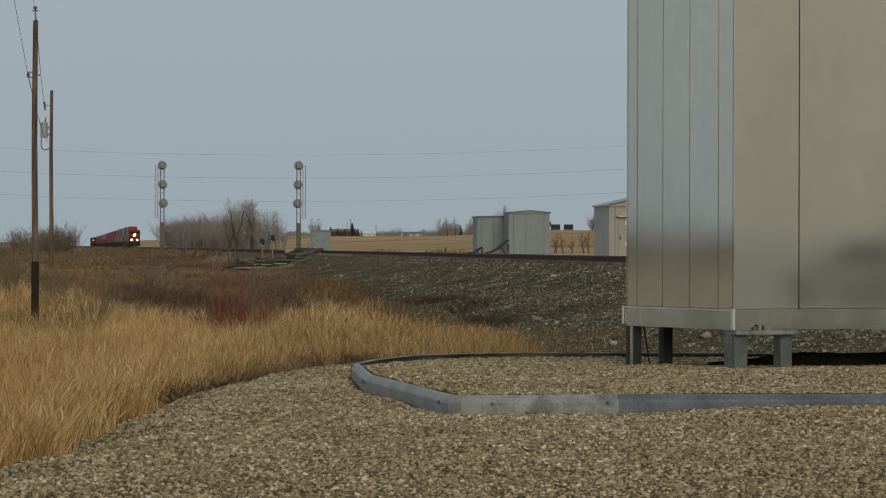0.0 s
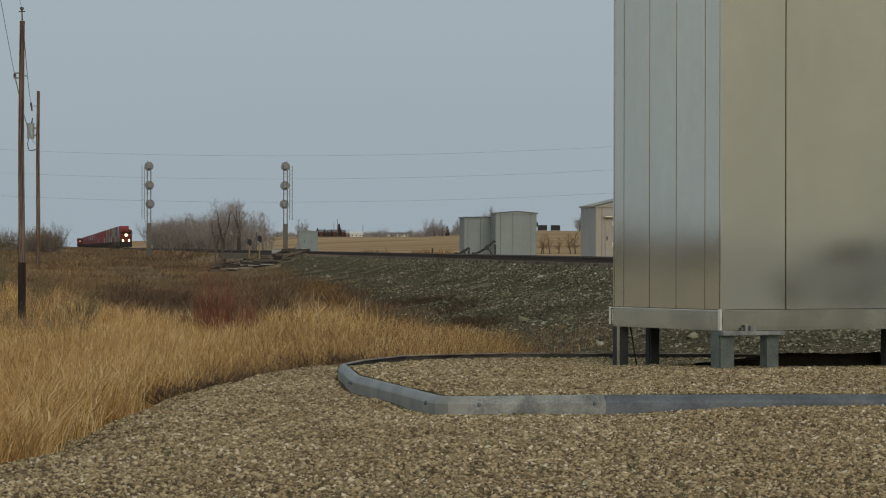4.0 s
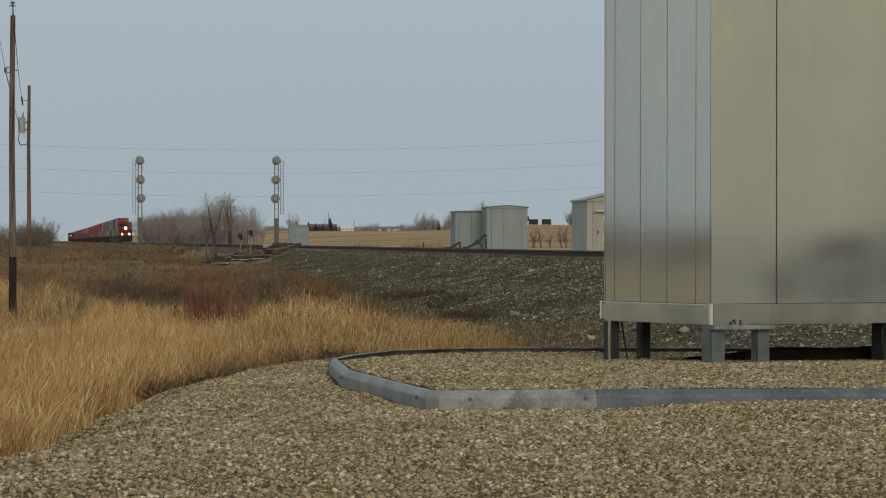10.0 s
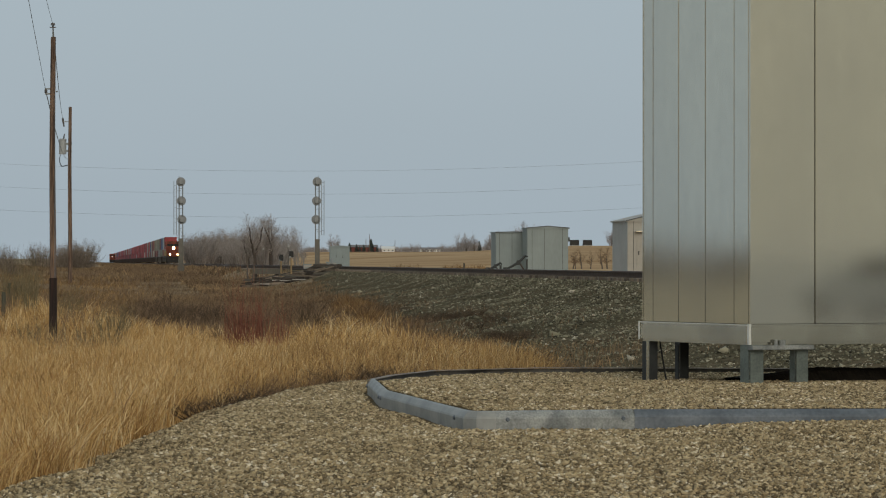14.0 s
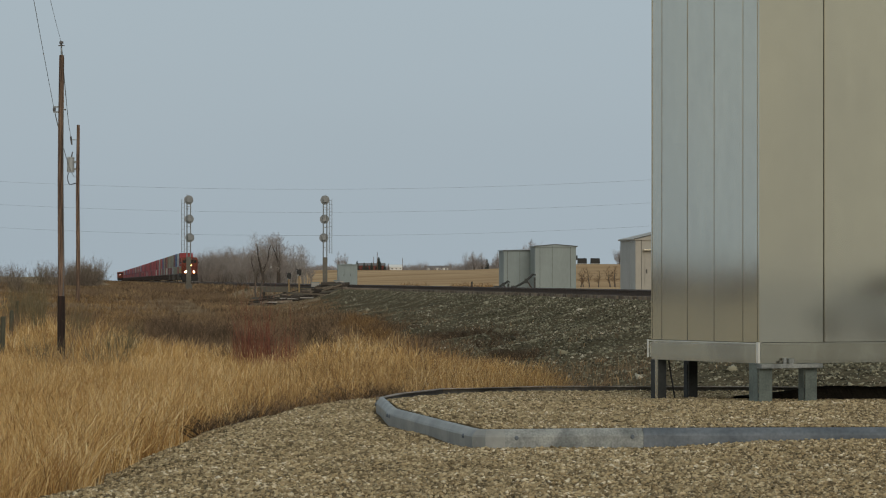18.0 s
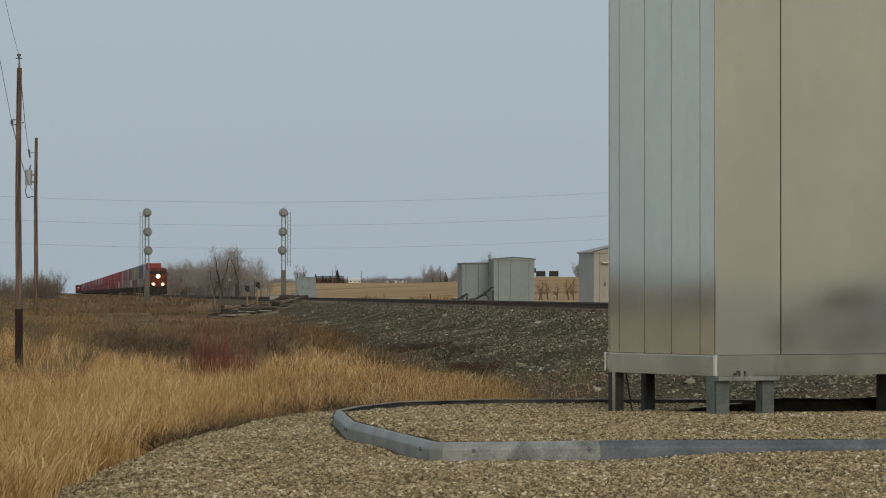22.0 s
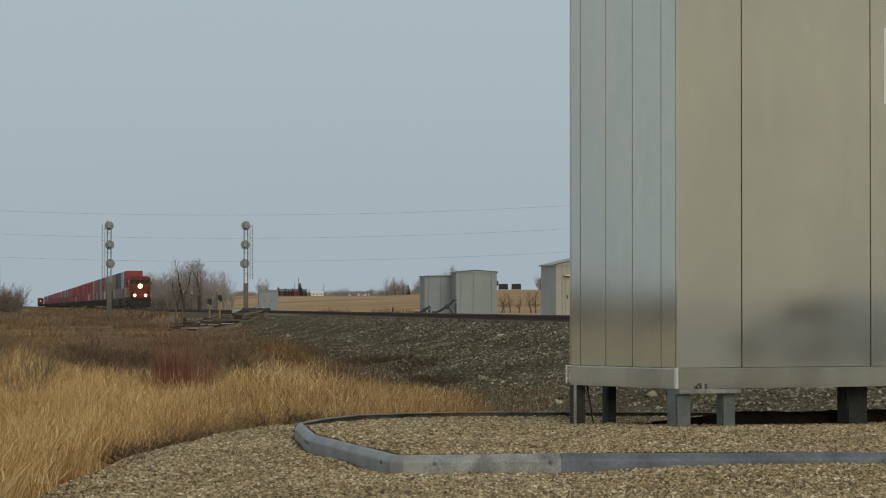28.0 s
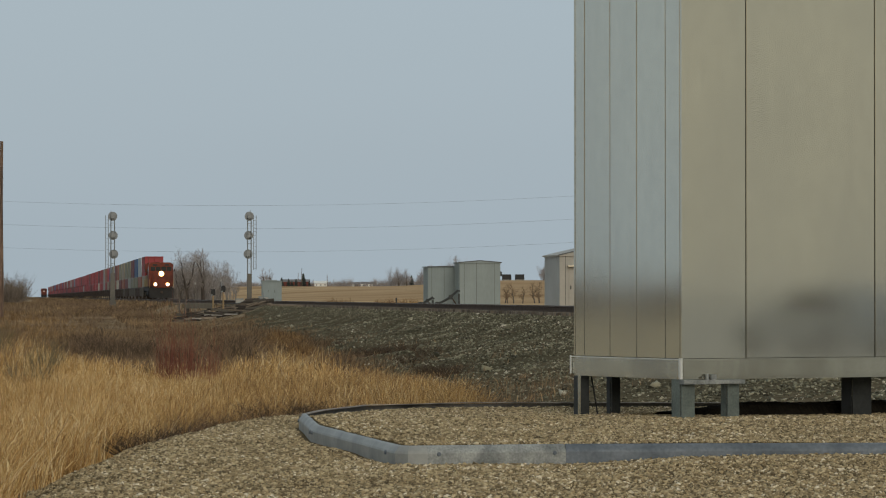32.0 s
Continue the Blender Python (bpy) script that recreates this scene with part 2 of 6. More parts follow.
PALE_BARK = material("pale_poplar_bark", (0.34, 0.31, 0.275), 0.9, 0, 0.35, 3.0, 0.3, 30)
POLE_WOOD = material("weathered_pole_wood", (0.25, 0.165, 0.115), 0.85, 0, 0.5, 2.2, 0.4, 30, second=(0.055, 0.034, 0.026), stretch=(7, 7, 0.35))
POST_WOOD = material("mossy_fence_wood", (0.105, 0.105, 0.075), 0.9, 0, 0.4, 5, 0.3, 30, stretch=(6, 6, 0.5))
SLEEPER = material("weathered_sleeper", (0.19, 0.155, 0.12), 0.9, 0, 0.4, 4.0, 0.4, 20, piece=0.5)
# Near-black colour that stands in for the cabinet's shade on the gravel.
UNDER_SHADE = material("under_cabinet_shade", (0.03, 0.026, 0.02), 0.95, 0, 0.4, 6.0, 0.8, 30, spec=0.1)
CREOSOTE = material("creosote_stain", (0.042, 0.022, 0.016), 0.9, 0, 0.5, 2.0, 0.4, 30, second=(0.016, 0.011, 0.01), stretch=(7, 7, 0.35))
FENCE_WOOD = material("grey_fence_wood", (0.13, 0.12, 0.10), 0.9, 0, 0.3, 5, stretch=(6, 6, 0.5))
TIE_WOOD = material("creosoted_timber", (0.06, 0.05, 0.042), 0.9, 0, 0.4, 4.0, 0.4, 20, piece=0.55)
RAIL_STEEL = material("rusty_rail", (0.105, 0.074, 0.056), 0.8, 0.0, 0.3, 5.0, spec=0.15)
RAIL_TOP = material("worn_railhead", (0.20, 0.17, 0.15), 0.5, 0.6, 0.2, 5.0)
SHED_METAL = material("shed_metal", (0.255, 0.305, 0.31), 0.6, 0.0, 0.1, 0.8, stretch=(1, 1, 0.3))
SHED_SEAM = material("shed_seam", (0.09, 0.10, 0.10), 0.6, 0.3, 0.1)
HUT_CREAM = material("hut_cream_metal", (0.40, 0.385, 0.345), 0.6, 0.0, 0.1, 0.8)
HUT_SIDE = material("hut_grey_metal", (0.42, 0.44, 0.435), 0.6, 0.0, 0.1, 0.8)
SLEEVE = material("grimy_mast_case", (0.15, 0.14, 0.12), 0.7, 0.1, 0.3, 1.5, stretch=(1, 1, 0.3))
MAST_METAL = material("mast_metal", (0.27, 0.295, 0.31), 0.5, 0.4, 0.2, 2.0)
SIGNAL_DISC = material("signal_disc_back", (0.25, 0.265, 0.275), 0.55, 0.1, 0.15, 3.0)
BLACK_PAINT = material("matt_black", (0.02, 0.02, 0.02), 0.7, 0, 0.2, 5)
TAN_POST = material("tan_post", (0.36, 0.25, 0.13), 0.8, 0, 0.2, 5)
WHITE_PAINT = material("white_paint", (0.78, 0.78, 0.76), 0.6, 0, 0.06, 2)
CONCRETE = material("concrete", (0.42, 0.40, 0.37), 0.9, 0, 0.2, 2, 0.2, 20)
WIRE = material("aluminium_wire", (0.26, 0.30, 0.34), 0.6, 0.3, 0.05)
PORCELAIN = material("insulator", (0.10, 0.09, 0.09), 0.3, 0, 0.1)
TRANSFORMER = material("transformer_grey", (0.36, 0.38, 0.39), 0.5, 0.1, 0.1)
LOCO_RED = material("locomotive_red", (0.20, 0.038, 0.017), 0.6, 0, 0.35, 1.2, second=(0.10, 0.022, 0.012), spec=0.3)
LOCO_BLACK = material("locomotive_underframe", (0.022, 0.02, 0.019), 0.75, 0, 0.4, 2)
WELL_GREY = material("dusty_grey_well_steel", (0.155, 0.14, 0.12), 0.75, 0, 0.35, 0.8, second=(0.09, 0.08, 0.07))
WELL_BROWN = material("rusty_brown_well_steel", (0.085, 0.06, 0.05), 0.75, 0, 0.4, 0.8, second=(0.05, 0.038, 0.034))
GLASS_DARK = material("dark_windscreen", (0.015, 0.02, 0.022), 0.08, 0, 0.05)
HEADLIGHT = glow("headlight_beam", (1.0, 0.93, 0.78), 60.0)
DITCH_LIGHT = glow("ditch_light", (1.0, 0.90, 0.68), 40.0)
# Weak orange emission on a ring imitates the halo round each lamp.
HALO_GLOW = glow("lamp_halo_glow", (1.0, 0.50, 0.14), 1.5)
YELLOW = material("grimy_yellow", (0.42, 0.31, 0.13), 0.6, 0, 0.15, 3)
BARN_RED = material("barn_red", (0.17, 0.05, 0.04), 0.8, 0, 0.2, 0.3)
ROOF_GREY = material("grey_roof", (0.20, 0.19, 0.19), 0.85, 0, 0.2, 0.3)

# ---- mesh helpers ----
class Geo:
    """Collects vertices and faces; obj() makes the mesh object."""

    def __init__(self):
        self.v, self.f = [], []

    def box(self, x0, y0, z0, x1, y1, z1, taper=0.0):
        k = len(self.v)
        t = taper
        self.v += [(x0, y0, z0), (x1, y0, z0), (x1, y1, z0), (x0, y1, z0), (x0 + t, y0 + t, z1), (x1 - t, y0 + t, z1), (x1 - t, y1 - t, z1), (x0 + t, y1 - t, z1)]
        self.f += [(k, k + 3, k + 2, k + 1), (k + 4, k + 5, k + 6, k + 7), (k, k + 1, k + 5, k + 4), (k + 1, k + 2, k + 6, k + 5), (k + 2, k + 3, k + 7, k + 6), (k + 3, k, k + 4, k + 7)]
        return self

    def tube(self, p, q, r0, r1=None, n=6, caps=True):
        r1 = r0 if r1 is None else r1
        px, py, pz = p
        dx, dy, dz = q[0] - px, q[1] - py, q[2] - pz
        ln = math.sqrt(dx * dx + dy * dy + dz * dz) or 1e-6
        dx, dy, dz = dx / ln, dy / ln, dz / ln
        ux, uy, uz = (dy, -dx, 0.0) if abs(dz) < 0.95 else (1.0, 0.0, -dx / dz)
        ul = math.sqrt(ux * ux + uy * uy + uz * uz)
        ux, uy, uz = ux / ul, uy / ul, uz / ul
        wx, wy, wz = dy * uz - dz * uy, dz * ux - dx * uz, dx * uy - dy * ux
        k = len(self.v)
        for c, r in ((p, r0), (q, r1)):
            for i in range(n):
                s, t = math.cos(6.28318 * i / n) * r, math.sin(6.28318 * i / n) * r
                self.v.append((c[0] + ux * s + wx * t, c[1] + uy * s + wy * t, c[2] + uz * s + wz * t))
        for i in range(n):
            j = (i + 1) % n
            self.f.append((k + i, k + j, k + n + j, k + n + i))
        if caps:
            self.f.append(tuple(k + i for i in reversed(range(n))))
            self.f.append(tuple(k + n + i for i in range(n)))
        return self

    def pipe(self, pts, radii, n=6):
        """A bent round bar through pts, in one piece."""
        k = len(self.v)
        for i, p in enumerate(pts):
            d = (Vector(pts[min(i + 1, len(pts) - 1)]) - Vector(pts[max(i - 1, 0)])).normalized()
            u = d.orthogonal().normalized() if abs(d.z) > 0.9 else Vector((d.y, -d.x, 0)).normalized()
            w = d.cross(u)
            r = radii if isinstance(radii, float) else radii[i]
            for j in range(n):
                s = 6.28318 * j / n
                self.v.append(tuple(Vector(p) + u * (math.cos(s) * r) + w * (math.sin(s) * r)))
            if i:
                for j in range(n):
                    j2 = (j + 1) % n
                    self.f.append((k + (i - 1) * n + j, k + (i - 1) * n + j2, k + i * n + j2, k + i * n + j))
        self.f.append(tuple(k + j for j in reversed(range(n))))
        self.f.append(tuple(k + (len(pts) - 1) * n + j for j in range(n)))
        return self

    def prism(self, outline, y0, y1):
        """An outline in x and z, drawn out along y."""
        k, n = len(self.v), len(outline)
        self.v += [(x, y0, z) for x, z in outline] + [(x, y1, z) for x, z in outline]
        self.f.append(tuple(k + i for i in range(n)))
        self.f.append(tuple(k + n + i for i in reversed(range(n))))
        for i in range(n):
            j = (i + 1) % n
            self.f.append((k + i, k + n + i, k + n + j, k + j))
        return self

    def sweep(self, path, outline, closed=False):
        """An outline (sideways, up) carried along a level path of points."""
        k, n, m = len(self.v), len(outline), len(path)
        for i, (x, y, z) in enumerate(path):
            a = path[(i - 1) % m] if closed else path[max(i - 1, 0)]
            b = path[(i + 1) % m] if closed else path[min(i + 1, m - 1)]
            d = Vector((b[0] - a[0], b[1] - a[1], 0)).normalized()
            s, grow = (d.y, -d.x), 1.0
            if 0 < i < m - 1 or closed:
                e1 = Vector((x - a[0], y - a[1], 0)).normalized()
                grow = 1 / max(0.5, e1.dot(d))
            for u, w in outline:
                self.v.append((x + s[0] * u * grow, y + s[1] * u * grow, z + w))
        for i in range(m if closed else m - 1):
            i2 = (i + 1) % m
            for j in range(n):
                j2 = (j + 1) % n
                self.f.append((k + i * n + j, k + i * n + j2, k + i2 * n + j2, k + i2 * n + j))
        if not closed:
            self.f.append(tuple(k + j for j in reversed(range(n))))
            self.f.append(tuple(k + (m - 1) * n + j for j in range(n)))
        return self

    def mesh(self, name, mat, smooth=False):
        me = bpy.data.meshes.new(name)
        me.from_pydata(self.v, [], self.f)
        me.materials.append(mat)
        if smooth:
            me.shade_smooth()
        me.validate()
        return me

    def soft(self, name, mat, width=0.01, segments=2):
        """The mesh with bevelled edges."""
        bm = bmesh.new()
        vs = [bm.verts.new(v) for v in self.v]
        for f in self.f:
            bm.faces.new([vs[i] for i in f])
        bmesh.ops.recalc_face_normals(bm, faces=bm.faces)
        bmesh.ops.bevel(bm, geom=bm.edges[:], offset=width, segments=segments, affect="EDGES", clamp_overlap=True)
        me = bpy.data.meshes.new(name)
        bm.to_mesh(me)
        bm.free()
        me.materials.append(mat)
        return me


def part(name, geo, mat, parent=None, label="", soft=0.0, smooth=False):
    """Links what geo holds as one mesh object, under its thing or part."""
    me = geo if isinstance(geo, bpy.types.Mesh) else (geo.soft(name, mat, soft) if soft else geo.mesh(name, mat, smooth))
    ob = new(name, me)
    if parent:
        ob.parent = parent
    if label:
        ob["label"] = label
    return ob


def thing(name, m, label, category, group="", kind=""):
    ob = new(name)
    ob.empty_display_size = 0.2
    ob.matrix_basis = m
    return tagged(ob, label, category, group, kind)


def bulk(name, verts, faces, mat):
    """A mesh from arrays of vertices and equal-sided faces."""
    me = bpy.data.meshes.new(name)
    verts, faces = np.asarray(verts, dtype=np.float32), np.asarray(faces, dtype=np.int32)
    n, k = faces.shape
    me.vertices.add(len(verts))
    me.vertices.foreach_set("co", verts.ravel())
    me.loops.add(n * k)
    me.loops.foreach_set("vertex_index", faces.ravel())
    me.polygons.add(n)
    me.polygons.foreach_set("loop_start", np.arange(0, n * k, k, dtype=np.int32))
    for mt in (mat if isinstance(mat, (list, tuple)) else [mat]):
        me.materials.append(mt)
    me.update(calc_edges=True)
    return me


# ---- the lie of the land ----
LEAN_X = 0.1186                      # the line runs off to the left by this much a metre
TRACK_TURN = math.degrees(math.atan(LEAN_X))
def track_x(y):
    return 18.1 - LEAN_X * y


def rail_z(y):
    return 0.85 - 0.0008 * y


def step(a, b, x):
    t = np.clip((x - a) / (b - a), 0, 1)
    return t * t * (3 - 2 * t)


def ripple(x, y, size, seed=0.0):
    """A cheap uneven ground of about unit height."""
    return (np.sin(x / size * 1.7 + seed) * np.cos(y / size * 1.1 - seed * 2) + 0.5 * np.sin(x / size * 3.9 - y / size * 2.3 + seed * 3) + 0.35 * np.sin(y / size * 4.7 + x / size * 1.3 + seed)) / 1.6


def yard_depth(x, y):
    """How far inside the gravel yard a place lies (negative: outside), in metres."""
    edge = -3.05 + 0.0155 * np.maximum(0, y - 31.5) ** 2 + 0.08 * np.sin(y * 1.3) + 0.05 * np.sin(y * 3.1) - 0.25 * step(23.7, 21.6, y)
    return np.minimum(x - edge, 40.9 - 1.2 * step(-1.6, 0.2, x) + 0.08 * np.sin(x * 2) - y)


def height(x, y):
    x, y = np.asarray(x, float), np.asarray(y, float)
    p = (x - track_x(y)) * 0.993
    yy = np.maximum(y, 0)
    left = -1.08 + 0.33 * step(75, 44, yy) + 0.9 * step(130, 330, yy) + 1.2 * step(400, 1600, yy) * step(-25, -70, p) - 0.0006 * np.maximum(0, yy - 330) * step(-70, -25, p) + 0.10 * ripple(x, y, 6) * step(40, 60, yy)
    left = left + 0.55 * step(-0.105, -0.16, x / np.maximum(yy, 20)) * step(150, 260, yy)
    right = 0.30 - 0.0011 * np.maximum(yy - 250, 0) * step(70, 10, p) + (3.7 + 2.4 * step(-0.02, 0.02, x / np.maximum(yy, 20))) * step(260, 1500, yy) * step(0, 75, p) + 0.12 * ripple(x, y, 40, 2)
    land = np.where(p < 0, left, right)
    far_p = np.minimum(np.abs(p), np.abs(p + 5.0 * step(235, 300, yy)))
    fall = np.maximum(0, far_p - 2.3)
    bank = rail_z(yy) - 0.285 - np.minimum(fall, 1.6) * 0.36 - np.maximum(fall - 1.6, 0) * 0.17 + (0.04 * ripple(x, y, 1.7, 1) + 0.16 * ripple(x, y, 4.0, 6)) * np.clip(fall - 0.5, 0, 1)
    land = np.maximum(land, bank)
    d = yard_depth(x, y)
    yard = -0.14 - 0.25 * np.exp(-np.maximum(d, 0) / 0.45) * step(0.9, 0, d) + 0.015 * ripple(x, y, 1.5, 4) + 0.048 * step(0.8, 1.9, x) * step(24.0, 27.4, y)
    k = step(-1.5, 0.0, d)
    return np.where(d > -1.5, yard * k + np.minimum(land, yard) * (1 - k), land)


def zone(x, y):
    """0 gravel yard, 1 dry grass ground, 2 ballast, 3 field, 4 grey road gravel, 5 meadow."""
    p = (x - track_x(y)) * 0.993
    far_p = np.minimum(np.abs(p), np.abs(p + 5.0 * step(235, 300, y)))
    z = np.where(p > 4, 3, 1)
    z = np.where(((x > 9) & (y < 34)) | ((p > 12) & (p < 16) & (y > 230) & (x / np.maximum(y, 20) < -0.03)), 4, z)
    z = np.where((far_p < 10.2 - 3.5 * step(110, 170, y) - 4.0 * step(190, 240, y) + 0.7 * ripple(x, y, 3, 5)) & (y > 35), 2, z)
    z = np.where((x < -12 - 0.17 * np.maximum(y, 0)) & (y > -200), 5, z)
    return np.where((yard_depth(x, y) > 0) & (z != 4), 0, z)


def build_ground():
    fine = np.arange(-11, 11.01, 0.1)
    wide = np.arange(12, 60, 1.0)
    rest = np.arange(60, 180, 1.5)
    ang = np.radians(np.concatenate([-rest[::-1], -wide[::-1], fine, wide, rest]))
    rad = np.concatenate([[0.0, 2, 5, 9, 14], 18 * 1.0145 ** np.arange(0, 395)])
    x, y = np.sin(ang)[None] * rad[:, None], np.cos(ang)[None] * rad[:, None]
    verts = np.stack([x, y, height(x, y)], -1).reshape(-1, 3)
    nr, na = x.shape
    i, j = np.meshgrid(np.arange(nr - 1), np.arange(na), indexing="ij")
    j2 = (j + 1) % na
    faces = np.stack([i * na + j, i * na + j2, (i + 1) * na + j2, (i + 1) * na + j], -1).reshape(-1, 4)
    me = bulk("ground", verts, faces[:, ::-1], [GRAVEL, SOIL, BALLAST_BED, FIELD, ROAD_GRAVEL, MEADOW])
    mid = verts[faces].mean(1)
    me.polygons.foreach_set("material_index", zone(mid[:, 0], mid[:, 1]).astype(np.int32))
    me.shade_smooth()
    tagged(new("ground", me), "dry autumn ground of gravel, grass and stubble", "ground", kind="structure")


build_ground()

# ---- loose stones: gravel yard and ballast ----
STONE = np.array([(1.05, 0, 0), (-0.55, 0.95, 0), (-0.55, -0.95, 0), (0.1, 0, 1.05), (0.1, 0.1, -0.75)], float)
STONE_FACES = np.array([(0, 1, 3), (1, 2, 3), (2, 0, 3), (1, 0, 4), (2, 1, 4), (0, 2, 4)])


def scatter_stones(name, x, y, z, size, mat, label, category, sink=0.25):
    rng = np.random.default_rng(len(x))
    n = len(x)
    v = STONE[None] * (1 + rng.uniform(-0.35, 0.35, (n, 5, 3))) * size[:, None, None] * np.array([1.25, 0.78, 0.66])
    a = rng.uniform(0, 6.283, n)
    t = rng.uniform(-1.3, 1.3, n)
    c, s, ct, st = np.cos(a)[:, None], np.sin(a)[:, None], np.cos(t)[:, None], np.sin(t)[:, None]
    vx, vy, vz = v[..., 0], v[..., 1], v[..., 2]
    vy, vz = vy * ct - vz * st, vy * st + vz * ct
    w = np.stack([vx * c - vy * s + x[:, None], vx * s + vy * c + y[:, None], vz + (z + size * sink)[:, None]], -1)
    faces = (STONE_FACES[None] + 5 * np.arange(n)[:, None, None]).reshape(-1, 3)
    ob = new(name, bulk(name, w.reshape(-1, 3), faces, mat))
    return tagged(ob, label, category, kind="stuff")


# corners of the kerbed pad, in plan
PAD = [(-0.15, 27.418), (0.91, 27.72), (3.5, 27.95), (7.5, 28.2), (7.5, 39.1), (3.4, 38.95), (1.35, 38.9), (0.22, 38.85), (-0.40, 38.5), (-0.87, 37.9), (-1.28, 36.2), (-1.43, 34.8), (-1.20, 31.8), (-0.455, 27.70), (-0.40, 27.47), (-0.30, 27.385)]


def in_pad(x, y, grow=0.0):
    inside = np.zeros(np.shape(x), bool)
    cx, cy = 3.0, 33.5
    pts = [(cx + (px - cx) * (1 + grow), cy + (py - cy) * (1 + grow)) for px, py in PAD]
    for (x0, y0), (x1, y1) in zip(pts, pts[1:] + pts[:1]):
        if y0 != y1:
            inside ^= ((y0 > y) != (y1 > y)) & (x < (x1 - x0) * (y - y0) / (y1 - y0) + x0)
    return inside


def pad_z(x, y):
    return 0.002 + 0.007 * ripple(x, y, 0.7, 3) - 0.065 * step(32.5, 37.5, y)


def build_stones():
    rng = np.random.default_rng(5)
    n = 290000
    y = 16.5 + 24.5 * rng.random(n) ** 0.8
    x = -3.4 + (0.14 * y + 3.9) * rng.random(n)
    pad = in_pad(x, y)
    keep = (yard_depth(x, y) > -0.25) & ~(in_pad(x, y, 0.012) & ~in_pad(x, y, -0.024))
    x, y, pad = x[keep], y[keep], pad[keep]
    z = np.where(pad, pad_z(x, y), height(x, y))
    size = (0.007 + 0.018 * rng.random(len(x)) ** 3.2) * np.where(pad, 0.95, 1.0)
    scatter_stones("yard_gravel", x, y, z, size, STONES, "loose tan and grey crushed gravel covering the yard", "gravel")
    n = 185000
    y = 41 + 225 * rng.random(n) ** 2.1
    p = -2.1 - 9.4 * rng.random(n) ** 1.15
    keep = rng.random(n) < 1.0 - 0.5 * step(-5, -10, p) * (1 + ripple(track_x(y) + p, y, 3, 5))
    y, p = y[keep], p[keep]
    n = len(y)
    x = track_x(y) + p
    size = (0.019 + 0.042 * rng.random(n) ** 3.6) * np.clip(y / 90, 0.85, 0.9) * (1 - 0.42 * step(115, 200, y))
    size = np.where(rng.random(n) < 0.0009, 0.09 + 0.06 * rng.random(n), size)
    scatter_stones("track_ballast", x, y, height(x, y), size, ROCKS, "grey crushed rock ballast on the railway bank", "ballast")


build_stones()


def build_pad():
    pad = thing("gravel_pad", pose(0, 0, 0), "raised gravel pad held by a galvanised steel kerb", "gravel pad", kind="structure")
    g = Geo()
    n = len(PAD)
    inner = [(3.0 + (x - 3.0) * 0.985, 33.4 + (y - 33.4) * 0.99) for x, y in PAD]
    g.v = [(x, y, -0.45) for x, y in inner] + [(x, y, -0.012 - 0.075 * float(step(31.0, 38.0, y))) for x, y in inner] + [(3.0, 31.5, -0.012)]
    g.f = [(n + i, n + (i + 1) % n, 2 * n) for i in range(n)] + [(i, (i + 1) % n, n + (i + 1) % n, n + i) for i in range(n)]
    part("gravel_fill", g, GRAVEL, pad)
    lip = [(-0.025, -0.3), (0.0, -0.3), (0.001, -0.05), (-0.005, -0.034), (-0.032, 0.001), (-0.046, 0.009), (-0.062, 0.010), (-0.078, 0.003), (-0.082, -0.01), (-0.06, -0.018), (-0.025, -0.03)]
    web = [(-0.02, -0.3), (0.0, -0.3), (0.0, 0.004), (-0.02, 0.004)]
    runs = [(0, 1), (1, 2), (2, 3), (3, 4), (4, 5, 6, 7, 8, 9, 10, 11), (11, 12), (12, 13, 14, 15, 0)]
    for run in runs:
        kerb = part("kerb_rail", Geo().sweep([(PAD[i][0], PAD[i][1], -0.024 if run[0] == 4 else -0.004) for i in run], web if run[0] == 4 else lip), GALVANISED_DARK if run[0] in (1, 2) else SHADED_STEEL if run[0] == 4 else GALVANISED if run[0] == 0 else KERB_STEEL, pad)
        if run[0] == 4:
            edge = [(PAD[i][0], PAD[i][1], -0.014 + 0.005 * math.sin(PAD[i][0] * 5) + (0.012 if i == 11 else 0.006 if i == 10 else 0.0)) for i in run]
            part("rolled_lip", Geo().sweep(edge, [(-0.06, -0.004), (0.004, -0.004), (0.006, 0.001), (0.002, 0.005), (-0.056, 0.005), (-0.062, 0.0)]), KERB_LIP, kerb, "bright rolled upper lip")
        x, y = PAD[run[0]]
        a, b = Vector((*PAD[run[0]], 0)), Vector((*PAD[run[1]], 0))
        d = (b - a).normalized()
        out = Vector((d.y, -d.x, 0))
        for k in (0.09, (b - a).length - 0.09):
            c = a + d * k + Vector((0, 0, -0.06))
            part("bolt", Geo().tube(c, c + out * 0.015, 0.018, 0.014, 8), GALVANISED_DARK, kerb)
    # a lapped splice plate at the joint in the front rail
    a, b = Vector((*PAD[1], 0)), Vector((*PAD[2], 0))
    d = (b - a).normalized()
    out = Vector((d.y, -d.x, 0))
    g = Geo()
    c0, c1 = a + out * 0.003, a + d * 0.16 + out * 0.003
    g.sweep([(c0.x, c0.y, 0), (c1.x, c1.y, 0)], [(0, -0.25), (0.006, -0.25), (0.006, -0.05), (0, -0.045)])
    part("splice_plate", g, GALVANISED_DARK, pad)


build_pad()

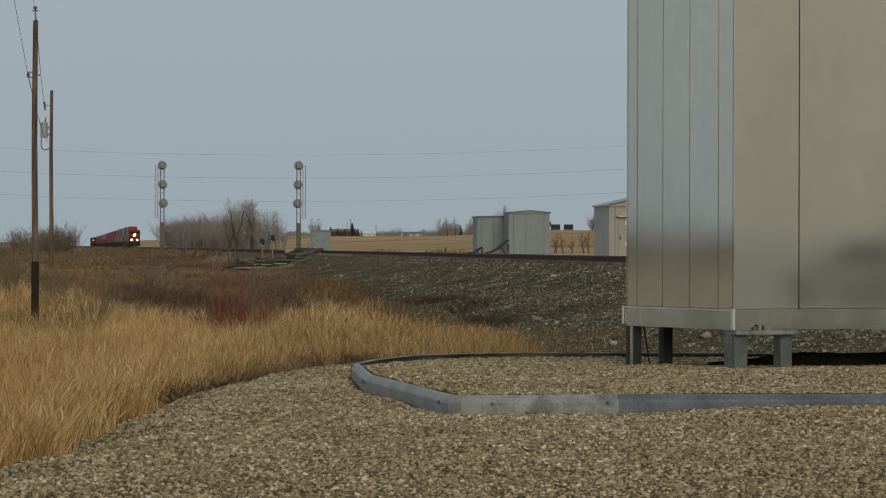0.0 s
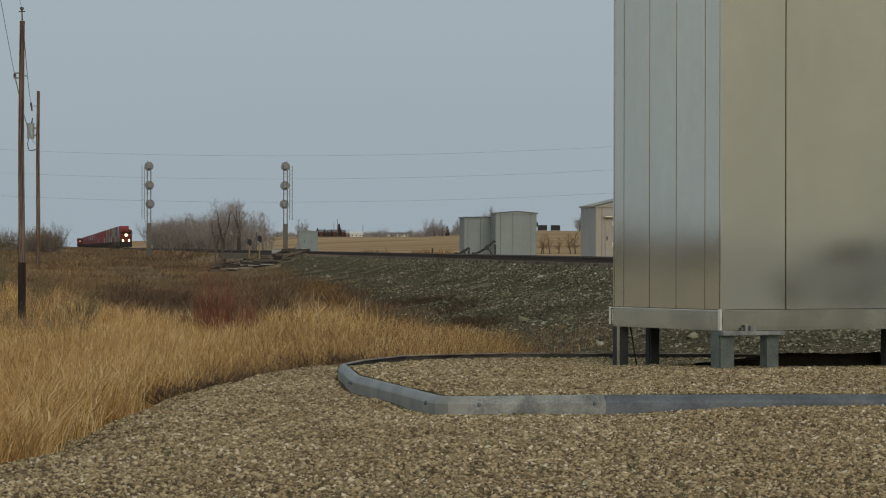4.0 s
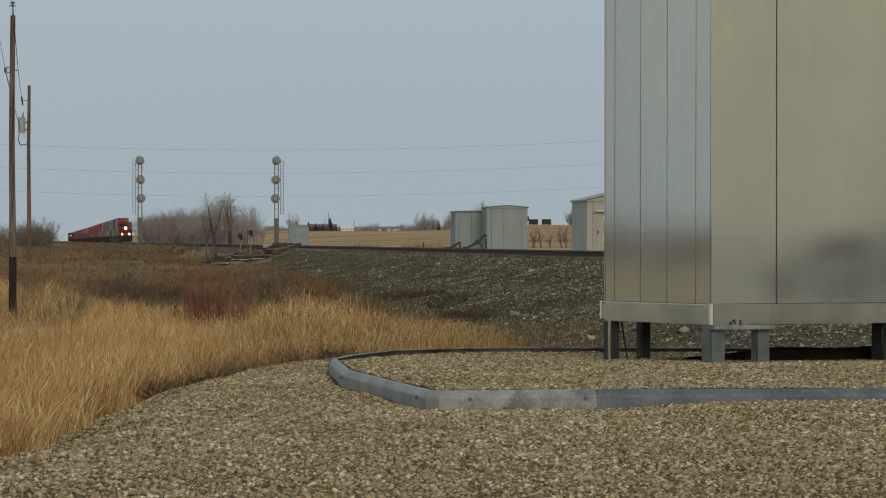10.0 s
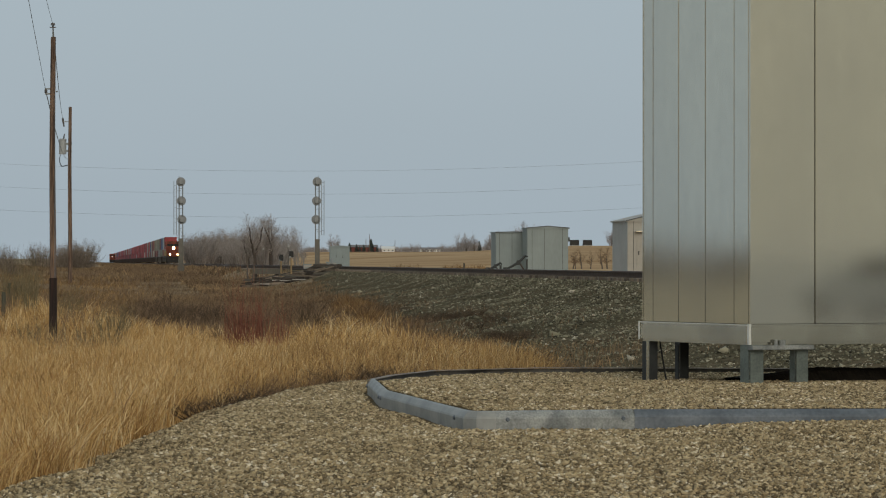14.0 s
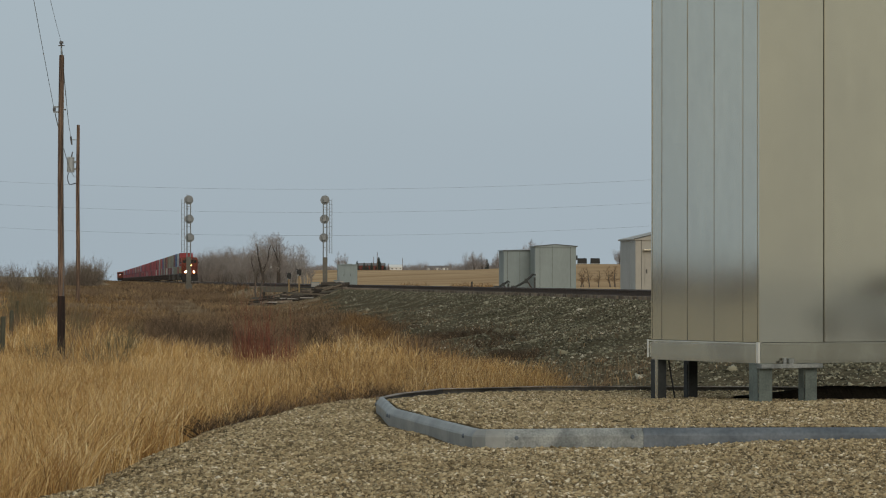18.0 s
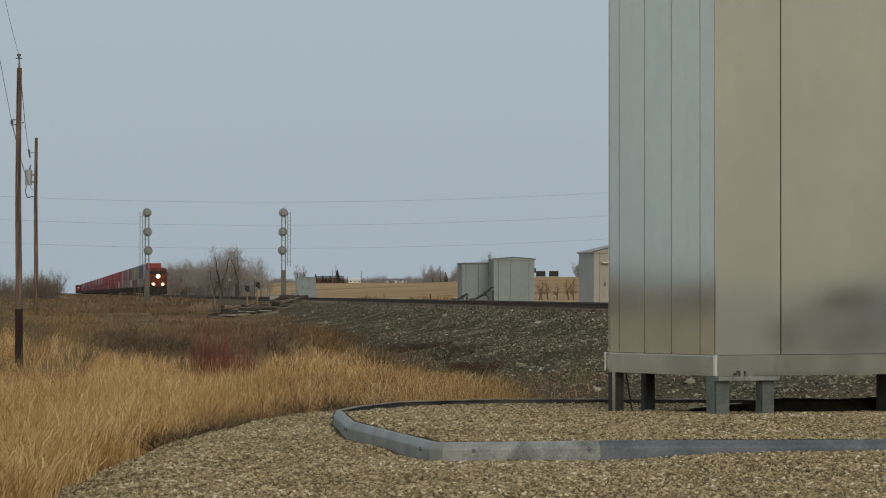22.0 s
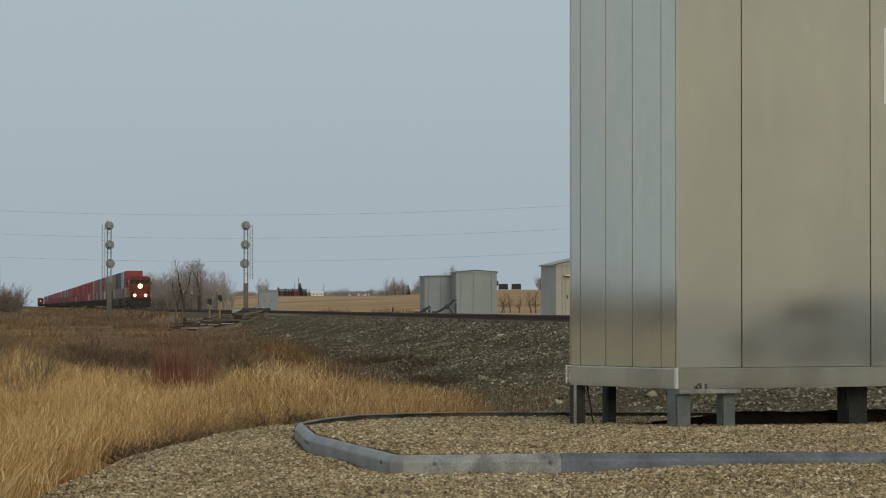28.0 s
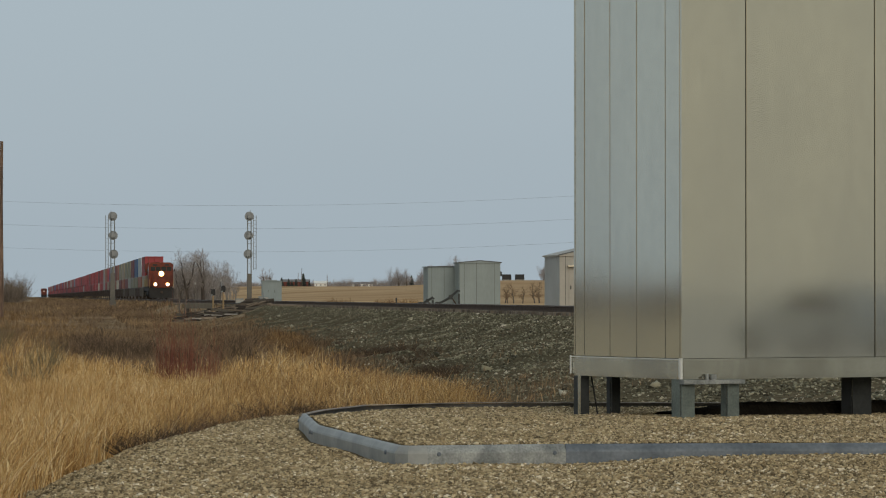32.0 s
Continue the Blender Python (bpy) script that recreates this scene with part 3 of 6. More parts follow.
# ---- the equipment cabinet on its legs ----
CAB_TURN = math.degrees(math.atan2(0.955, 1.75))     # the long side's turn from the x axis
def build_cabinet():
    W, L, H = 2.0, 4.4, 3.95       # depth of the narrow end, length of the long side, height above the frame
    cab = thing("equipment_cabinet", pose(2.215, 34.1, 0, 0, 0, CAB_TURN), "tall brushed aluminium equipment cabinet standing on steel legs", "cabinet")
    # local x runs along the long front, local y along the narrow end, away from the corner
    z0, z1, zt = 0.35, 0.545, 0.545 + H
    part("floor_frame", Geo().box(-0.02, -0.02, z0, L + 0.02, W + 0.02, z1), ALUMINIUM_TRIM, cab, "grey aluminium channel frame round the foot", soft=0.026)
    part("frame_highlight", Geo().box(-0.027, -0.024, z1 - 0.011, -0.0205, W + 0.022, z1 - 0.002), EDGE_HIGHLIGHT, cab, "bright strip standing in for the highlight on the frame's top edge")
    part("frame_highlight", Geo().box(-0.021, -0.030, z1 - 0.010, L + 0.02, -0.021, z1 - 0.002), ALUMINIUM, cab)
    part("corner_highlight", Geo().box(-0.034, W - 0.006, z0 + 0.02, -0.0285, W + 0.0195, z1 + 0.002), EDGE_HIGHLIGHT, cab, "bright strip standing in for the highlight on the frame's corner")
    for zz in (z0 + 0.135, z0 + 0.05):
        part("frame_rib", Geo().box(-0.028, -0.028, zz, L + 0.02, -0.02, zz + 0.012), ALUMINIUM_TRIM, cab)
        part("frame_rib", Geo().box(-0.028, -0.0195, zz, -0.02, W + 0.02, zz + 0.012), ALUMINIUM_TRIM, cab)
    part("inner_wall", Geo().box(0.03, 0.03, z1, L - 0.03, W - 0.03, zt - 0.02), SEAM, cab)
    seams = [0.0, 0.727, 2.225, 3.70, L]
    for s0, s1 in zip(seams, seams[1:]):
        part("front_panel", Geo().box(s0 + (0.006 if s0 else 0), 0.0, z1 + 0.004, s1 - 0.006, 0.028, zt), ALUMINIUM, cab, soft=0.004)
        part("rear_panel", Geo().box(s0 + (0.006 if s0 else 0), W - 0.028, z1 + 0.004, s1 - 0.006, W, zt), ALUMINIUM, cab, soft=0.004)
    ends = [0.03, 0.29, 0.81, 1.305, 1.79, W - 0.03]
    for s0, s1 in zip(ends, ends[1:]):
        part("end_panel", Geo().box(0.0, s0 + 0.004, z1 + 0.004, 0.028, s1 - 0.004, zt), ALUMINIUM, cab, soft=0.003)
        part("end_panel", Geo().box(L - 0.028, s0 + 0.004, z1 + 0.004, L, s1 - 0.004, zt), ALUMINIUM, cab, soft=0.003)
    part("corner_strip", Geo().box(-0.004, -0.004, z1, 0.028, -0.001, zt), ALUMINIUM, cab)
    part("notice_plate", Geo().box(2.385, -0.006, 3.11, 2.72, -0.0005, 3.85), WHITE_PAINT, cab, "plain white notice plate")
    part("corner_highlight", Geo().box(-0.036, -0.036, z0 + 0.004, -0.012, -0.0285, z1 + 0.006).box(-0.036, -0.0284, z0 + 0.004, -0.0285, -0.002, z1 + 0.006), EDGE_HIGHLIGHT, cab, "bright strip standing in for the highlight on the frame's corner")
    part("roof", Geo().box(-0.06, -0.06, zt, L + 0.06, W + 0.06, zt + 0.08), ALUMINIUM_TRIM, cab, soft=0.02)
    # legs: doubled channels at the corners, a plate over the near pair
    for x, y, w, d, mat in ((-0.0, 0.0, 0.145, 0.18, POST_STEEL), (0.53, 0.02, 0.13, 0.12, POST_STEEL), (0.0, 1.87, 0.10, 0.13, DARK_STEEL), (0.38, 1.90, 0.10, 0.10, DARK_STEEL), (2.28, 0.45, 0.22, 0.2, DARK_STEEL), (4.2, 0.0, 0.14, 0.18, POST_STEEL), (4.2, 1.8, 0.11, 0.11, DARK_STEEL)):
        leg = part("leg", Geo().box(x, y, -0.25, x + w, y + 0.012, z0 - 0.046), mat, cab)
        part("flange", Geo().box(x, y + 0.034, -0.25, x + 0.012, y + d, z0 - 0.046), mat, leg)
        part("flange", Geo().box(x + w - 0.012, y + 0.0125, -0.25, x + w, y + d, z0 - 0.046), mat, leg)
        part("cap_plate", Geo().box(x, y, z0 - 0.0455, x + w, y + d, z0 - 0.001), mat, leg)
    part("edge_angle", Geo().box(-0.012, 1.86, -0.2, -0.001, 1.90, z0), ALUMINIUM_TRIM, cab)
    part("top_plate", Geo().box(-0.03, -0.09, z0 - 0.045, 0.66, -0.0005, z0 - 0.004), GALVANISED, cab, "bright galvanised plate over the leg pair", soft=0.004)
    part("anchor_bolt", Geo().tube((0.25, -0.055, z0 - 0.004), (0.25, -0.055, z0 + 0.05), 0.018, 0.018, 8), GALVANISED, cab)
    part("anchor_clip", Geo().box(0.29, -0.07, z0 - 0.004, 0.35, -0.035, z0 + 0.045), GALVANISED, cab, soft=0.004)
    part("ground_cable", Geo().tube((0.12, 1.86, z0), (0.22, 1.9, -0.05), 0.009, 0.009, 5), BLACK_PAINT, cab)


build_cabinet()


def build_ridge():
    """A low uneven dark ridge standing in for the shade under the cabinet."""
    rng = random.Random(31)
    heap = thing("soil_ridge", pose(2.215, 34.1, 0, 0, 0, CAB_TURN), "low dark ridge standing in for the shade under the cabinet", "soil")
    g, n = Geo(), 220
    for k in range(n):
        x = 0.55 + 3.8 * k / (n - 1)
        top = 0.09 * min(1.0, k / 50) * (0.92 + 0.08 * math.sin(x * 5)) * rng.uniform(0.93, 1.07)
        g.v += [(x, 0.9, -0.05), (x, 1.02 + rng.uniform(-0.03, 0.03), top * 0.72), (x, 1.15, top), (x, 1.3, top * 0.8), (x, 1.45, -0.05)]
        if k:
            for j in range(4):
                a, b = (k - 1) * 5 + j, k * 5 + j
                g.f.append((a, b, b + 1, a + 1))
    # This mesh gives the shade a shape; it models no real heap.
    part("soil", g, UNDER_SHADE, heap)


build_ridge()

# ---- the railway ----
def build_track(name, label, offset, y0, y1, ties):
    line = thing(name, pose(0, 0, 0), label, "railway track", kind="structure")
    ys = [y0 + (y1 - y0) * (k / 60) ** 1.8 for k in range(61)]
    foot = [(-0.07, -0.18), (0.07, -0.18), (0.07, -0.165), (0.012, -0.15), (0.012, -0.045), (0.036, -0.035), (0.036, -0.004), (-0.036, -0.004), (-0.036, -0.035), (-0.012, -0.045), (-0.012, -0.15), (-0.07, -0.165)]
    head = [(-0.030, -0.004), (0.030, -0.004), (0.026, 0.0), (-0.026, 0.0)]
    for side in (-0.755, 0.755):
        path = [(track_x(y) + side + offset(y), y + side * LEAN_X, rail_z(y)) for y in ys]
        rail = part("rail", Geo().sweep(path, foot), RAIL_STEEL, line)
        part("railhead", Geo().sweep(path, head), RAIL_TOP, rail, "polished running surface")
    me = Geo().box(-1.3, -0.11, -0.36, 1.3, 0.11, -0.185).soft("tie", SLEEPER, 0.012, 1)
    y, k = y0 + 1, 0
    while k < ties:
        ob = part("tie", me, SLEEPER, line)
        ob.matrix_basis = pose(track_x(y) + offset(y) + random.uniform(-0.04, 0.04), y, rail_z(y) + random.uniform(-0.008, 0.004), 0, 0, TRACK_TURN + random.uniform(-0.6, 0.6))
        y, k = y + 0.56, k + 1
    g = Geo()
    while y < min(y1, 900):
        x = track_x(y) + offset(y)
        g.box(x - 1.3, y - 0.12, rail_z(y) - 0.36, x + 1.3, y + 0.12, rail_z(y) - 0.185)
        y += 0.56 if y < 450 else 1.12
    tagged(part("distant_ties", g, SLEEPER, line), kind="stuff")


def siding(y):
    return float(-5.0 * step(235, 300, y))


build_track("main_track", "main railway track with rusty rails on dark timber ties", lambda y: 0.0, 50.0, 2600.0, 290)
build_track("siding_track", "siding railway track leaving the main line", siding, 258.0, 2600.0, 40)

# ---- signal masts ----
def build_mast(x, y, base, ladder_side, sleeve, label):
    mast = thing("signal_mast", pose(x, y, base, 0, 0, 6), label, "signal mast", "signal masts beside the track")
    top = 8.35 - base
    part("foundation", Geo().box(-0.3, -0.3, -0.8, 0.3, 0.3, 0.1), SLEEVE, mast, soft=0.03)
    for px in (-0.15, 0.17):
        part("upright", Geo().tube((px, 0, 0.1), (px, 0, top - 0.4), 0.055, 0.05, 8), MAST_METAL, mast)
    k = 0.7
    while k < top - 0.6:
        part("cross_tie", Geo().box(-0.15, -0.02, k, 0.17, 0.02, k + 0.05), MAST_METAL, mast)
        k += 0.9
    if sleeve:
        part("equipment_sleeve", Geo().box(-0.2, -0.18, 0.1, 0.22, 0.18, 2.55), SLEEVE, mast, "grimy grey-brown metal case round the foot", soft=0.02)
    lad = part("ladder", Geo().tube((ladder_side * 0.62, 0, 0.3 if not sleeve else 2.9), (ladder_side * 0.62, 0, top + 0.1 - 0.3 * sleeve), 0.028, 0.028, 6), MAST_METAL, mast)
    part("ladder_rail", Geo().tube((ladder_side * 0.38, 0, 0.3 if not sleeve else 2.9), (ladder_side * 0.38, 0, top - 0.3), 0.028, 0.028, 6), MAST_METAL, lad)
    k = 3.0 if sleeve else 0.5
    while k < top - 0.3:
        part("rung", Geo().tube((ladder_side * 0.38, 0, k), (ladder_side * 0.62, 0, k), 0.016, 0.016, 5), MAST_METAL, lad)
        k += 0.33
    for k in (1.0, 3.2, 5.2, 6.8):
        if k < top and (not sleeve or k > 2.9):
            part("ladder_bracket", Geo().box(min(0, ladder_side * 0.4), -0.02, k, max(0, ladder_side * 0.4), 0.02, k + 0.04), MAST_METAL, lad)
    for i, z in enumerate((8.07, 6.36, 4.69)):
        z -= base
        dx = 0.05 * (i if ladder_side < 0 else -i)
        head = part("signal_head", Geo().box(dx - 0.16, -0.30, z - 0.22, dx + 0.16, 0.05, z + 0.24), SIGNAL_DISC, mast, "grey searchlight signal case", soft=0.04)
        part("background_disc", Geo().tube((dx, 0.06, z), (dx, 0.085, z), 0.41, 0.41, 28), SIGNAL_DISC, head)
        part("disc_rim", Geo().sweep([(dx + 0.405 * math.cos(a), 0.05, z + 0.405 * math.sin(a)) for a in np.linspace(0, 6.2832, 25)], [(-0.012, -0.012), (0.012, -0.012), (0.012, 0.012), (-0.012, 0.012)]), MAST_METAL, head)
        part("hood", Geo().tube((dx, 0.085, z), (dx, 0.42, z), 0.13, 0.13, 14), BLACK_PAINT, head)
        part("hinge_arm", Geo().box(dx - 0.03, -0.02, z - 0.42, dx + 0.03, 0.03, z - 0.2), MAST_METAL, head)
    part("finial", Geo().tube((-0.15 + 0.25 * (ladder_side > 0), 0, top - 0.4), (-0.15 + 0.25 * (ladder_side > 0), 0, top + 0.25), 0.03, 0.02, 6), MAST_METAL, mast)


build_mast(-29.80, 322, 0.45, -1, True, "tall grey signal mast with three round heads, boxed foot and ladder")
build_mast(-17.60, 322, 0.40, 1, True, "tall grey three-headed signal mast with boxed foot and ladder")

# ---- equipment sheds across the line ----
def ground_at(x, y):
    return float(height(x, y))


def build_shed(name, label, x, y, turn, w, d, h, gable, panels, mat=SHED_METAL, overhang=0.08, side_mat=None):
    z = ground_at(x, y) - 0.05
    shed = thing(name, pose(x, y, z, 0, 0, turn), label, "equipment shed", "equipment sheds across the track")
    part("base_frame", Geo().box(-0.03, -0.03, 0.0, w + 0.03, d + 0.03, 0.22), ALUMINIUM_TRIM, shed, soft=0.02)
    part("core", Geo().box(0.03, 0.03, 0.2, w - 0.03, d - 0.03, h), SHED_SEAM, shed)
    cuts = [0.0] + [w * c for c in panels] + [w]
    for a, b in zip(cuts, cuts[1:]):
        part("wall_panel", Geo().box(a + 0.012, 0, 0.22, b - 0.012, 0.04, h), mat, shed, soft=0.008)
        part("wall_panel", Geo().box(a + 0.012, d - 0.04, 0.22, b - 0.012, d, h), mat, shed, soft=0.008)
    k = max(2, round(d / 0.6))
    for i in range(k):
        for xs in (0, w - 0.04):
            part("wall_panel", Geo().box(xs, d * i / k + 0.045, 0.22, xs + 0.04, d * (i + 1) / k - 0.006, h), side_mat or mat, shed, soft=0.008)
    o = overhang
    part("roof", Geo().prism([(-o, h), (w + o, h), (w + o, h + 0.07), (w / 2, h + 0.07 + gable), (-o, h + 0.07)], -o, d + o), mat, shed)
    part("gable_trim", Geo().prism([(-o, h + 0.02), (-o, h + 0.075), (w / 2, h + 0.075 + gable), (w + o, h + 0.075), (w + o, h + 0.02), (w / 2, h + gable + 0.02)], -o - 0.03, -o - 0.002), SHED_SEAM, shed)
    return shed


build_shed("equipment_shed", "low grey-green metal equipment shed beyond the track", -1.24, 243, 8, 2.12, 2.4, 2.80, 0.03, (0.12, 0.52), SHED_METAL)
tall = build_shed("equipment_shed", "tall grey-green metal equipment shed with a shallow roof", 0.86, 240, 6, 2.75, 3.0, 3.06, 0.13, (0.12, 0.42, 0.86), SHED_METAL)
part("side_lamp", Geo().box(2.76, 0.1, 2.2, 2.86, 0.25, 2.5), DARK_STEEL, tall)
hut = build_shed("equipment_hut", "cream and grey gabled equipment hut with a door", 5.95, 190, 7.5, 3.6, 5.0, 2.85, 0.45, (0.09, 0.52), HUT_CREAM, 0.10, HUT_SIDE)
door = part("door", Geo().box(0.5, -0.05, 0.24, 1.4, -0.004, 2.25), HUT_CREAM, hut, "plain cream steel door", soft=0.01)
part("door_handle", Geo().box(0.56, -0.09, 1.1, 0.62, -0.05, 1.3), DARK_STEEL, door)
part("door_awning", Geo().prism([(0.4, 2.3), (1.5, 2.3), (1.5, 2.36), (0.4, 2.36)], -0.4, -0.002), ALUMINIUM_TRIM, hut)
part("wall_lamp", Geo().box(0.85, -0.16, 1.85, 1.05, -0.051, 2.1), WHITE_PAINT, hut, "white wall lamp", soft=0.03)
part("meter_box", Geo().box(0.85, -0.14, 0.75, 1.05, -0.051, 1.0), WHITE_PAINT, hut, "white meter box", soft=0.02)

relay = thing("relay_case", pose(-14.56, 285, ground_at(-14.56, 285) - 0.23, 0, 0, 6), "small grey metal relay case beside the track", "relay case")
part("plinth", Geo().box(-0.05, -0.05, 0, 1.6, 1.05, 0.35), CONCRETE, relay, soft=0.02)
part("case_body", Geo().box(0.0, 0.0, 0.35, 1.55, 1.0, 2.02), SHED_METAL, relay, soft=0.02)
for a in (0.03, 0.53, 1.04):
    part("case_door", Geo().box(a, -0.035, 0.42, a + 0.48, -0.001, 1.95), SHED_METAL, relay, soft=0.01)
part("case_roof", Geo().prism([(-0.06, 2.02), (1.61, 2.02), (1.61, 2.07), (0.78, 2.14), (-0.06, 2.07)], -0.08, 1.08), SHED_METAL, relay)
for a in (0.47, 0.98):
    part("case_handle", Geo().box(a, -0.07, 1.15, a + 0.03, -0.036, 1.35), DARK_STEEL, relay)

# ---- switch gear at the turnout ----
def build_dwarf(x, y, h, mat, label):
    z = ground_at(x, y) - 0.1
    sig = thing("dwarf_signal", pose(x, y, z, 0, 0, 10), label, "dwarf signal", "dwarf signals at the turnout")
    part("post", Geo().tube((0, 0, 0), (0, 0, h), 0.055, 0.05, 8), mat, sig)
    head = part("lamp_case", Geo().box(-0.13, -0.1, h + 0.02, 0.15, 0.2, h + 0.40), BLACK_PAINT, sig, "matt black lamp case", soft=0.04)
    part("visor", Geo().prism([(-0.13, h + 0.40), (0.15, h + 0.40), (0.15, h + 0.44), (-0.13, h + 0.44)], 0.18, 0.45), BLACK_PAINT, head)
    part("back_lamp", Geo().tube((-0.1, -0.16, h + 0.05), (-0.1, -0.1, h + 0.05), 0.06, 0.06, 10), GALVANISED, head)
    part("base_plate", Geo().box(-0.16, -0.16, 0, 0.16, 0.16, 0.14), DARK_STEEL, sig, soft=0.01)


build_dwarf(-15.72, 243, 1.42, TAN_POST, "black-headed dwarf signal on a short post")
build_dwarf(-14.85, 240, 1.6, TAN_POST, "black-headed dwarf signal on a tan wooden post")

machine = thing("switch_machine", pose(-13.0, 241, ground_at(-13.0, 241) + 0.02, 0, 0, 7), "low dark switch machine beside the rails", "switch machine")
part("gear_case", Geo().box(-0.6, -0.3, 0.0, 0.5, 0.3, 0.32), DARK_STEEL, machine, soft=0.04)
part("motor_case", Geo().box(0.5, -0.22, 0.0, 1.0, 0.22, 0.5), SHED_METAL, machine, "grey motor case", soft=0.05)
part("throw_rod", Geo().tube((-0.6, 0, 0.12), (-2.0, 0.3, 0.12), 0.04, 0.04, 8), DARK_STEEL, machine)
part("vent_pipe", Geo().tube((0.8, 0.1, 0.5), (0.8, 0.1, 0.85), 0.05, 0.05, 8), MAST_METAL, machine)
pile = random.Random(9)
for k in range(84):
    x = -17.1 + 5.3 * k / 83 + pile.uniform(-0.3, 0.3)
    y = 236 + pile.uniform(-7, 7)
    ln, thin = pile.uniform(0.6, 2.0), pile.uniform(0.035, 0.075)
    turn = pile.choice((74, 84, 98, 66, 104, 90))
    beam = thing("timber_beam", pose(x, y, ground_at(x, y) + thin + pile.uniform(0.0, 0.42), pile.uniform(-16, 7), pile.uniform(-6, 6), turn + pile.uniform(-6, 6)), "dark old switch timber lying beside the track", "timber beam", "switch timbers by the turnout")
    part("beam", Geo().box(-0.08, -ln / 2, -thin, 0.08, ln / 2, thin), FENCE_WOOD if k % 5 == 2 else SLEEPER if k % 3 == 1 else TIE_WOOD, beam, soft=0.015)
for x, y, w, h in ((-14.45, 252, 0.55, 0.4), (-12.9, 254, 0.7, 0.55), (-13.9, 244, 0.4, 0.35)):
    box = thing("junction_box", pose(x, y, ground_at(x, y), 0, 0, 8), "small pale grey junction box by the turnout", "junction box", "junction boxes at the turnout")
    part("box_body", Geo().box(-w / 2, -0.2, -0.15, w / 2, 0.2, h), CONCRETE, box, soft=0.03)
    part("box_lid", Geo().box(-w / 2 - 0.03, -0.23, h + 0.001, w / 2 + 0.03, 0.23, h + 0.06), SHED_METAL, box, soft=0.015)
for x, y, ln, turn in ((-16.1, 229, 1.1, 76), (-13.6, 228, 0.9, 64), (-15.0, 233, 1.3, 82)):
    plank = thing("loose_plank", pose(x, y, ground_at(x, y) + 0.22, 0, 4, turn), "pale weathered plank on the old timbers", "plank", "loose planks at the turnout")
    part("board", Geo().box(-0.08, -ln / 2, -0.03, 0.08, ln / 2, 0.03), CONCRETE, plank)
deck = thing("plank_platform", pose(-16.5, 240, 0.16, 0, 0, 5), "low grey plank platform beside the track", "platform")
for i in range(5):
    part("plank", Geo().box(-0.92, -0.6 + i * 0.26, 0.30, 0.92, -0.36 + i * 0.26, 0.36), FENCE_WOOD, deck)
part("fascia_board", Geo().box(-0.9, -0.66, 0.02, 0.9, -0.605, 0.34), FENCE_WOOD, deck)
for px in (-0.7, 0.7):
    part("bearer", Geo().box(px - 0.1, -0.6, -0.6, px + 0.1, 0.7, 0.298), TIE_WOOD, deck)
snag_rng = random.Random(3)
for x, y, top, lean in ((-17.15, 236, 1.25, 0.12), (-18.2, 246, 1.7, -0.06)):
    z = ground_at(x, y)
    snag = thing("dead_tree_stub", pose(x, y, z), "dead brown broken tree stem standing by the turnout", "tree stub", "dead stems at the turnout")
    pts = [(lean * k / 5 + snag_rng.uniform(-0.05, 0.05), 0, -0.3 + (top - z + 0.3) * k / 5) for k in range(6)]
    part("stem", Geo().pipe(pts, [0.065, 0.06, 0.055, 0.05, 0.045, 0.03], 7), BARK, snag)
    for k in (2, 3, 4):
        part("broken_twig", Geo().tube(pts[k], (pts[k][0] + snag_rng.uniform(-0.35, 0.35), 0.1, pts[k][2] + 0.25), 0.02, 0.01, 5), BARK, snag)
for x, y, top in ((-16.2, 232.5, 1.85), (-14.8, 236, 2.05)):
    z = ground_at(x, y)
    vent = thing("marker_post", pose(x, y, z), "thin grey marker post with a pale cap", "marker post", "marker posts at the turnout")
    part("shaft", Geo().tube((0, 0, -0.2), (0, 0, top - z - 0.1), 0.02, 0.02, 6), FENCE_WOOD, vent)
    part("cap", Geo().tube((0, 0, top - z - 0.1), (0, 0, top - z + 0.03), 0.09, 0.07, 10), CONCRETE, vent, "pale cap")
